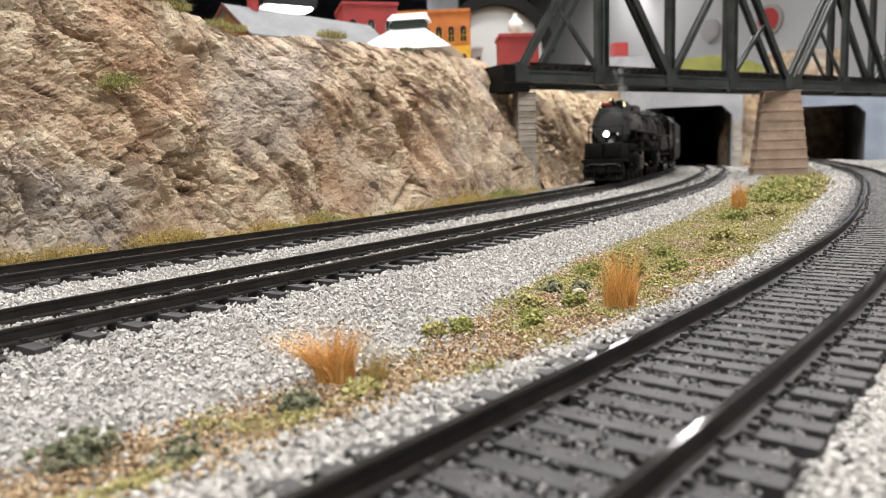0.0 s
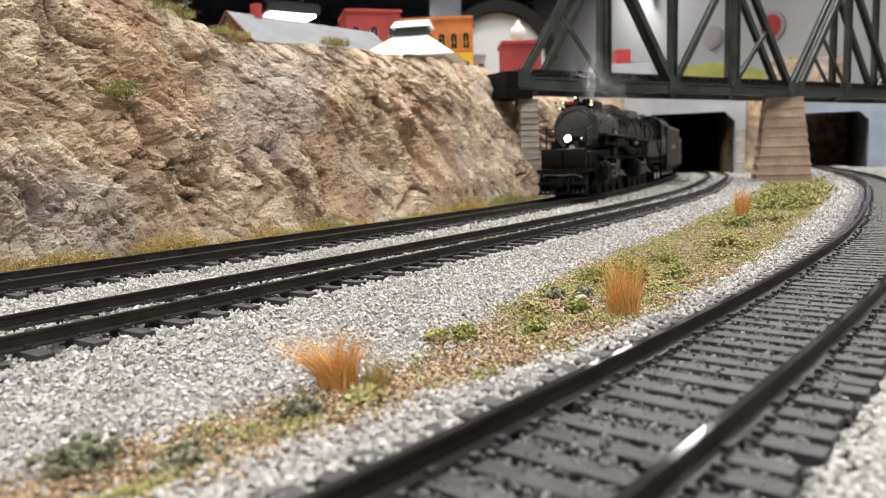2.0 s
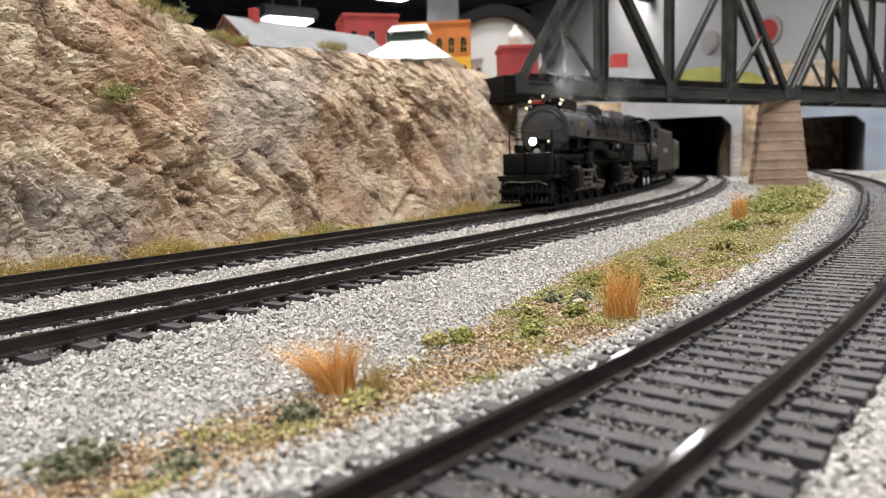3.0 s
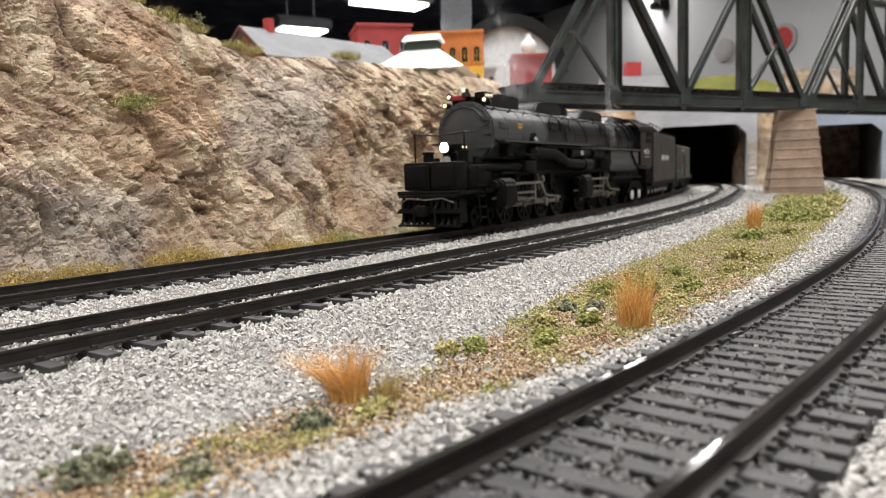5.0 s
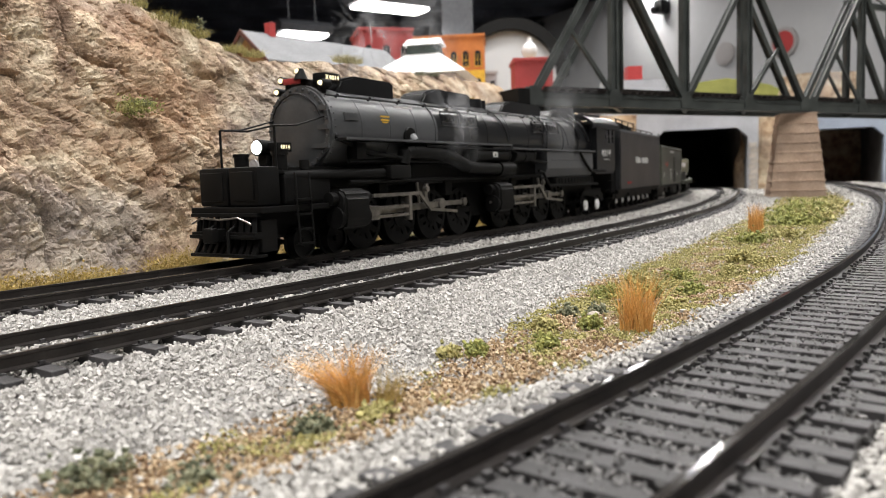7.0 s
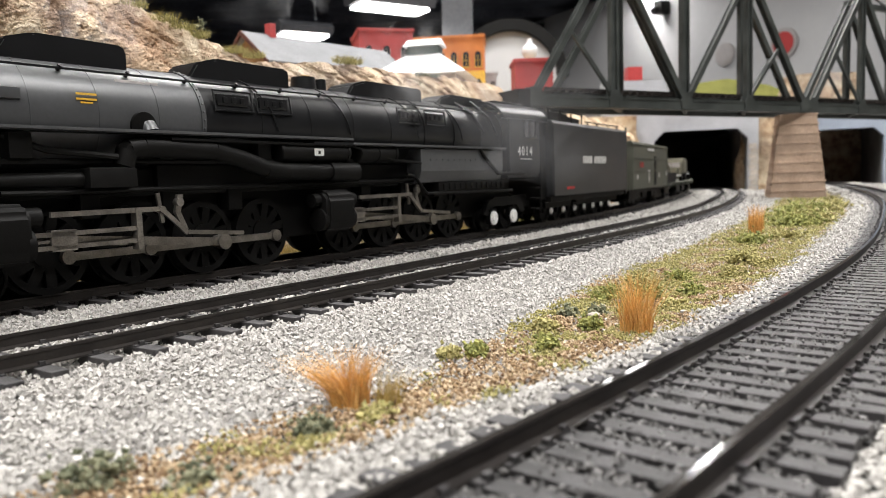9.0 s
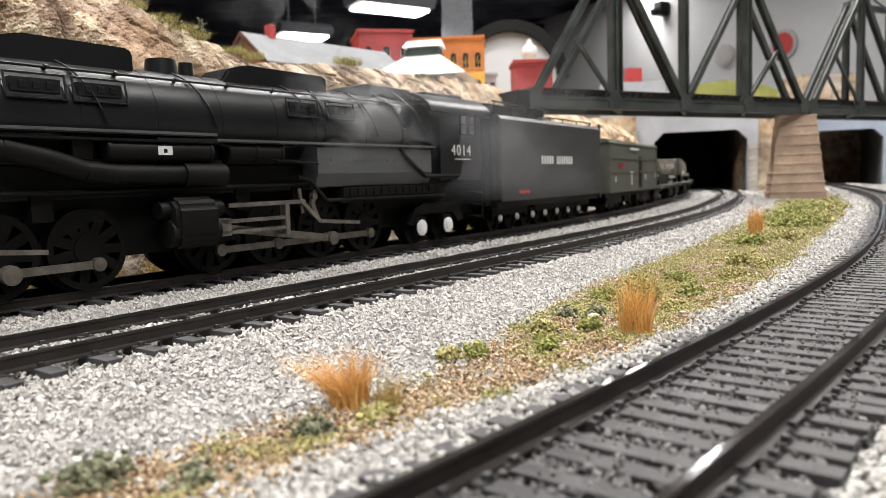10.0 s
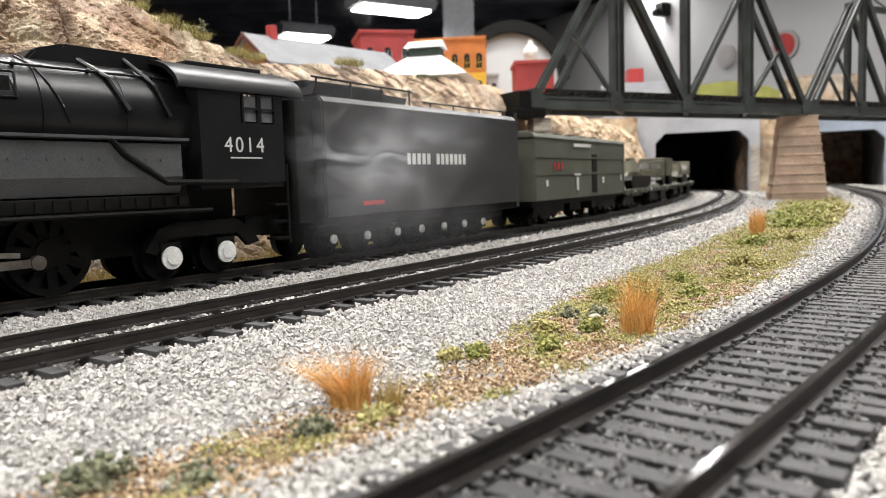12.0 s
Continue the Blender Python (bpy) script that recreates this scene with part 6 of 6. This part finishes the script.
for i in range(4):
    fc = flat_car()
    if i % 2 == 0:
        tank_load(fc, 0)
        tagged(fc, "flat car with a khaki model tank as its load", "railway car", group="train cars")
    else:
        army_truck(fc, 0)
        tagged(fc, "flat car with a khaki model truck as its load", "railway car", group="train cars")
    FLATS.append(fc)


# ---- thin smoke that trails along the train ----
def smoke_material(density, seed, soft):
    m = bpy.data.materials.new("thin_smoke")
    m.use_nodes = True
    nt = m.node_tree
    N, L = nt.nodes, nt.links
    N.clear()
    out = N.new("ShaderNodeOutputMaterial")
    mix, tr, df = N.new("ShaderNodeMixShader"), N.new("ShaderNodeBsdfTransparent"), N.new("ShaderNodeBsdfDiffuse")
    df.inputs["Color"].default_value = (0.86, 0.87, 0.90, 1)
    tc, sep = N.new("ShaderNodeTexCoord"), N.new("ShaderNodeSeparateXYZ")
    L.new(tc.outputs["Generated"], sep.inputs[0])
    fades = []
    for axis in ("X", "Z"):
        a, b = N.new("ShaderNodeMath"), N.new("ShaderNodeMath")
        a.operation, b.operation = "SUBTRACT", "MULTIPLY"
        a.inputs[0].default_value = 1.0
        L.new(sep.outputs[axis], a.inputs[1])
        L.new(sep.outputs[axis], b.inputs[0])
        L.new(a.outputs[0], b.inputs[1])
        p = N.new("ShaderNodeMath")
        p.operation = "POWER"
        L.new(b.outputs[0], p.inputs[0])
        p.inputs[1].default_value = 1.3
        fades.append(p)
    n = N.new("ShaderNodeTexNoise")
    n.inputs["Scale"].default_value, n.inputs["Detail"].default_value, n.inputs["Distortion"].default_value = (1.3, 1, 0.3) if soft else (2.0, 2, 0.9)
    mp = N.new("ShaderNodeMapping")
    mp.inputs["Location"].default_value = (seed, seed * 2, 0)
    L.new(tc.outputs["Generated"], mp.inputs["Vector"])
    L.new(mp.outputs[0], n.inputs["Vector"])
    r = N.new("ShaderNodeMapRange")
    r.inputs["From Min"].default_value, r.inputs["From Max"].default_value = (0.05, 0.95) if soft else (0.42, 0.85)
    L.new(n.outputs["Fac"], r.inputs["Value"])
    k = N.new("ShaderNodeMath")
    k.operation = "MULTIPLY"
    L.new(fades[0].outputs[0], k.inputs[0])
    L.new(fades[1].outputs[0], k.inputs[1])
    k2 = N.new("ShaderNodeMath")
    k2.operation = "MULTIPLY"
    L.new(k.outputs[0], k2.inputs[0])
    L.new(r.outputs[0], k2.inputs[1])
    k3 = N.new("ShaderNodeMath")
    k3.operation, k3.use_clamp = "MULTIPLY", True
    L.new(k2.outputs[0], k3.inputs[0])
    k3.inputs[1].default_value = density * 62
    L.new(k3.outputs[0], mix.inputs[0])
    L.new(tr.outputs[0], mix.inputs[1])
    L.new(df.outputs[0], mix.inputs[2])
    L.new(mix.outputs[0], out.inputs["Surface"])
    return m


SMOKE = []


def smoke(width, height, density, seed, track_of, soft=False):
    """A curled sheet of smoke. track_of: rows of time, station along the rear track, height and how far in front of the train's middle."""
    nx, nz = 22, 14
    V = []
    for j in range(nz + 1):
        for i in range(nx + 1):
            a, b = i / nx - 0.5, j / nz - 0.5
            V.append((a * width, 0.10 * width * noise.noise(Vector((a * 2.4, b * 2.4, seed))) + 3 * noise.noise(Vector((a * 6, b * 6, seed))), b * height + 0.12 * height * noise.noise(Vector((a * 3, b * 2, seed + 4)))))
    F = [(j * (nx + 1) + i, j * (nx + 1) + i + 1, (j + 1) * (nx + 1) + i + 1, (j + 1) * (nx + 1) + i) for j in range(nz) for i in range(nx)]
    ob = new("smoke_wisp", mesh_arrays("smoke_wisp", np.array(V) * MM, np.array(F), smoke_material(density, seed, soft), True))
    ob.visible_shadow = False
    tagged(ob, "thin translucent wisp of white smoke drifting along the train", "smoke", group="smoke wisps")
    SMOKE.append((ob, track_of))


# plume over the stack, then wisps that it leaves behind along the boiler, the cab and the tender
smoke(40, 36, 0.42, 1.0, [(t, 421 - 49.2 * t - 0.25 * t * t + 50, 72 + 2 * math.sin(t * 1.1), 0) for t in range(13)])
smoke(58, 46, 0.20, 11.0, [(0, 470, 78, 0), (3, 320, 76, 0), (5.6, 190, 76, 4), (7, 138, 50, 24), (9, 112, 62, 24), (9.8, 84, 54, 28), (10.5, 72, 38, 30), (12, 78, 32, 32)])
smoke(66, 36, 0.10, 13.0, [(0, 500, 74, 0), (3, 350, 76, 0), (6.5, 165, 78, 4), (8, 128, 76, 12), (9.6, 130, 62, 26), (10.5, 104, 46, 28), (12, 110, 40, 28)], True)
smoke(110, 56, 0.11, 5.0, [(0, 580, 70, 4), (4, 390, 66, 10), (8, 220, 56, 22), (10, 182, 42, 28), (10.8, 150, 36, 30), (12, 98, 28, 32)], True)
smoke(60, 40, 0.16, 17.0, [(0, 480, 84, 0), (5, 220, 88, 0), (7, 150, 92, 0), (9.5, 60, 92, 0), (10.5, 95, 92, 0), (12, 120, 100, 0)])


# ---- what moves ----
def head_station(t):
    """Where the headlight stands along the rear track, in millimetres."""
    return 421 - 49.2 * t - 0.25 * t * t + 2.5 * math.exp(-((t - 6.8) / 1.3) ** 2)


def vehicle_pose(t, centre, reach):
    s = head_station(t) + centre
    x1, y1, _ = REAR.at(s - reach)
    x2, y2, _ = REAR.at(s + reach)
    yaw = math.atan2(y1 - y2, x1 - x2)
    return Matrix.Translation(((x1 + x2) / 2 * MM, (y1 + y2) / 2 * MM, 0)) @ Matrix.Rotation(yaw, 4, "Z")


def motions():
    fine = [i * 0.1 for i in range(121)]
    coarse = [i * 0.25 for i in range(49)]
    shift = Matrix.Translation((0.125, 0, 0))
    walk(LOCO, [(t, vehicle_pose(t, 125, 75) @ shift) for t in coarse])
    walk(TENDER, [(t, vehicle_pose(t, 337, 42)) for t in coarse])
    walk(EXPRESS, [(t, vehicle_pose(t, 489, 48)) for t in coarse])
    for i, fc in enumerate(FLATS):
        walk(fc, [(t, vehicle_pose(t, 632 + i * 137, 44)) for t in coarse])
    for w, x, r in SPIN:
        walk(w, [(t, Matrix.Translation((x * MM, 0, r * MM)) @ Matrix.Rotation((421 - head_station(t)) / r, 4, "Y")) for t in fine])
    for ob, track_of in SMOKE:
        times = [q[0] for q in track_of]
        rows = []
        for t in coarse:
            s, z, side = (float(np.interp(t, times, [q[i] for q in track_of])) for i in (1, 2, 3))
            x, y, th = REAR.at(s + 2 * math.sin(t * 1.3 + z), -side)
            rows.append((t, Matrix.Translation((x * MM, y * MM, z * MM)) @ Matrix.Rotation(th + 0.25 * math.sin(t * 0.7 + times[1]), 4, "Z")))
        walk(ob, rows)
    crank, R, L, zc = 4.1, 9.9, 46.0, 12.7
    for ob, kind, base, y, phase in CRANK:
        rows = []
        for t in fine:
            a = (421 - head_station(t)) / R + phase
            px, pz = crank * math.cos(a), R - crank * math.sin(a)
            if kind == "side":
                rows.append((t, pose((base + px) * MM, y * MM, pz * MM)))
                continue
            dz = pz - zc
            xc = base - 73.7 + px + math.sqrt(L * L - dz * dz)
            m = Matrix.Translation((xc * MM, y * MM, zc * MM))
            rows.append((t, m @ Matrix.Rotation(math.asin(dz / L), 4, "Y") if kind == "main" else m))
        walk(ob, rows)


motions()
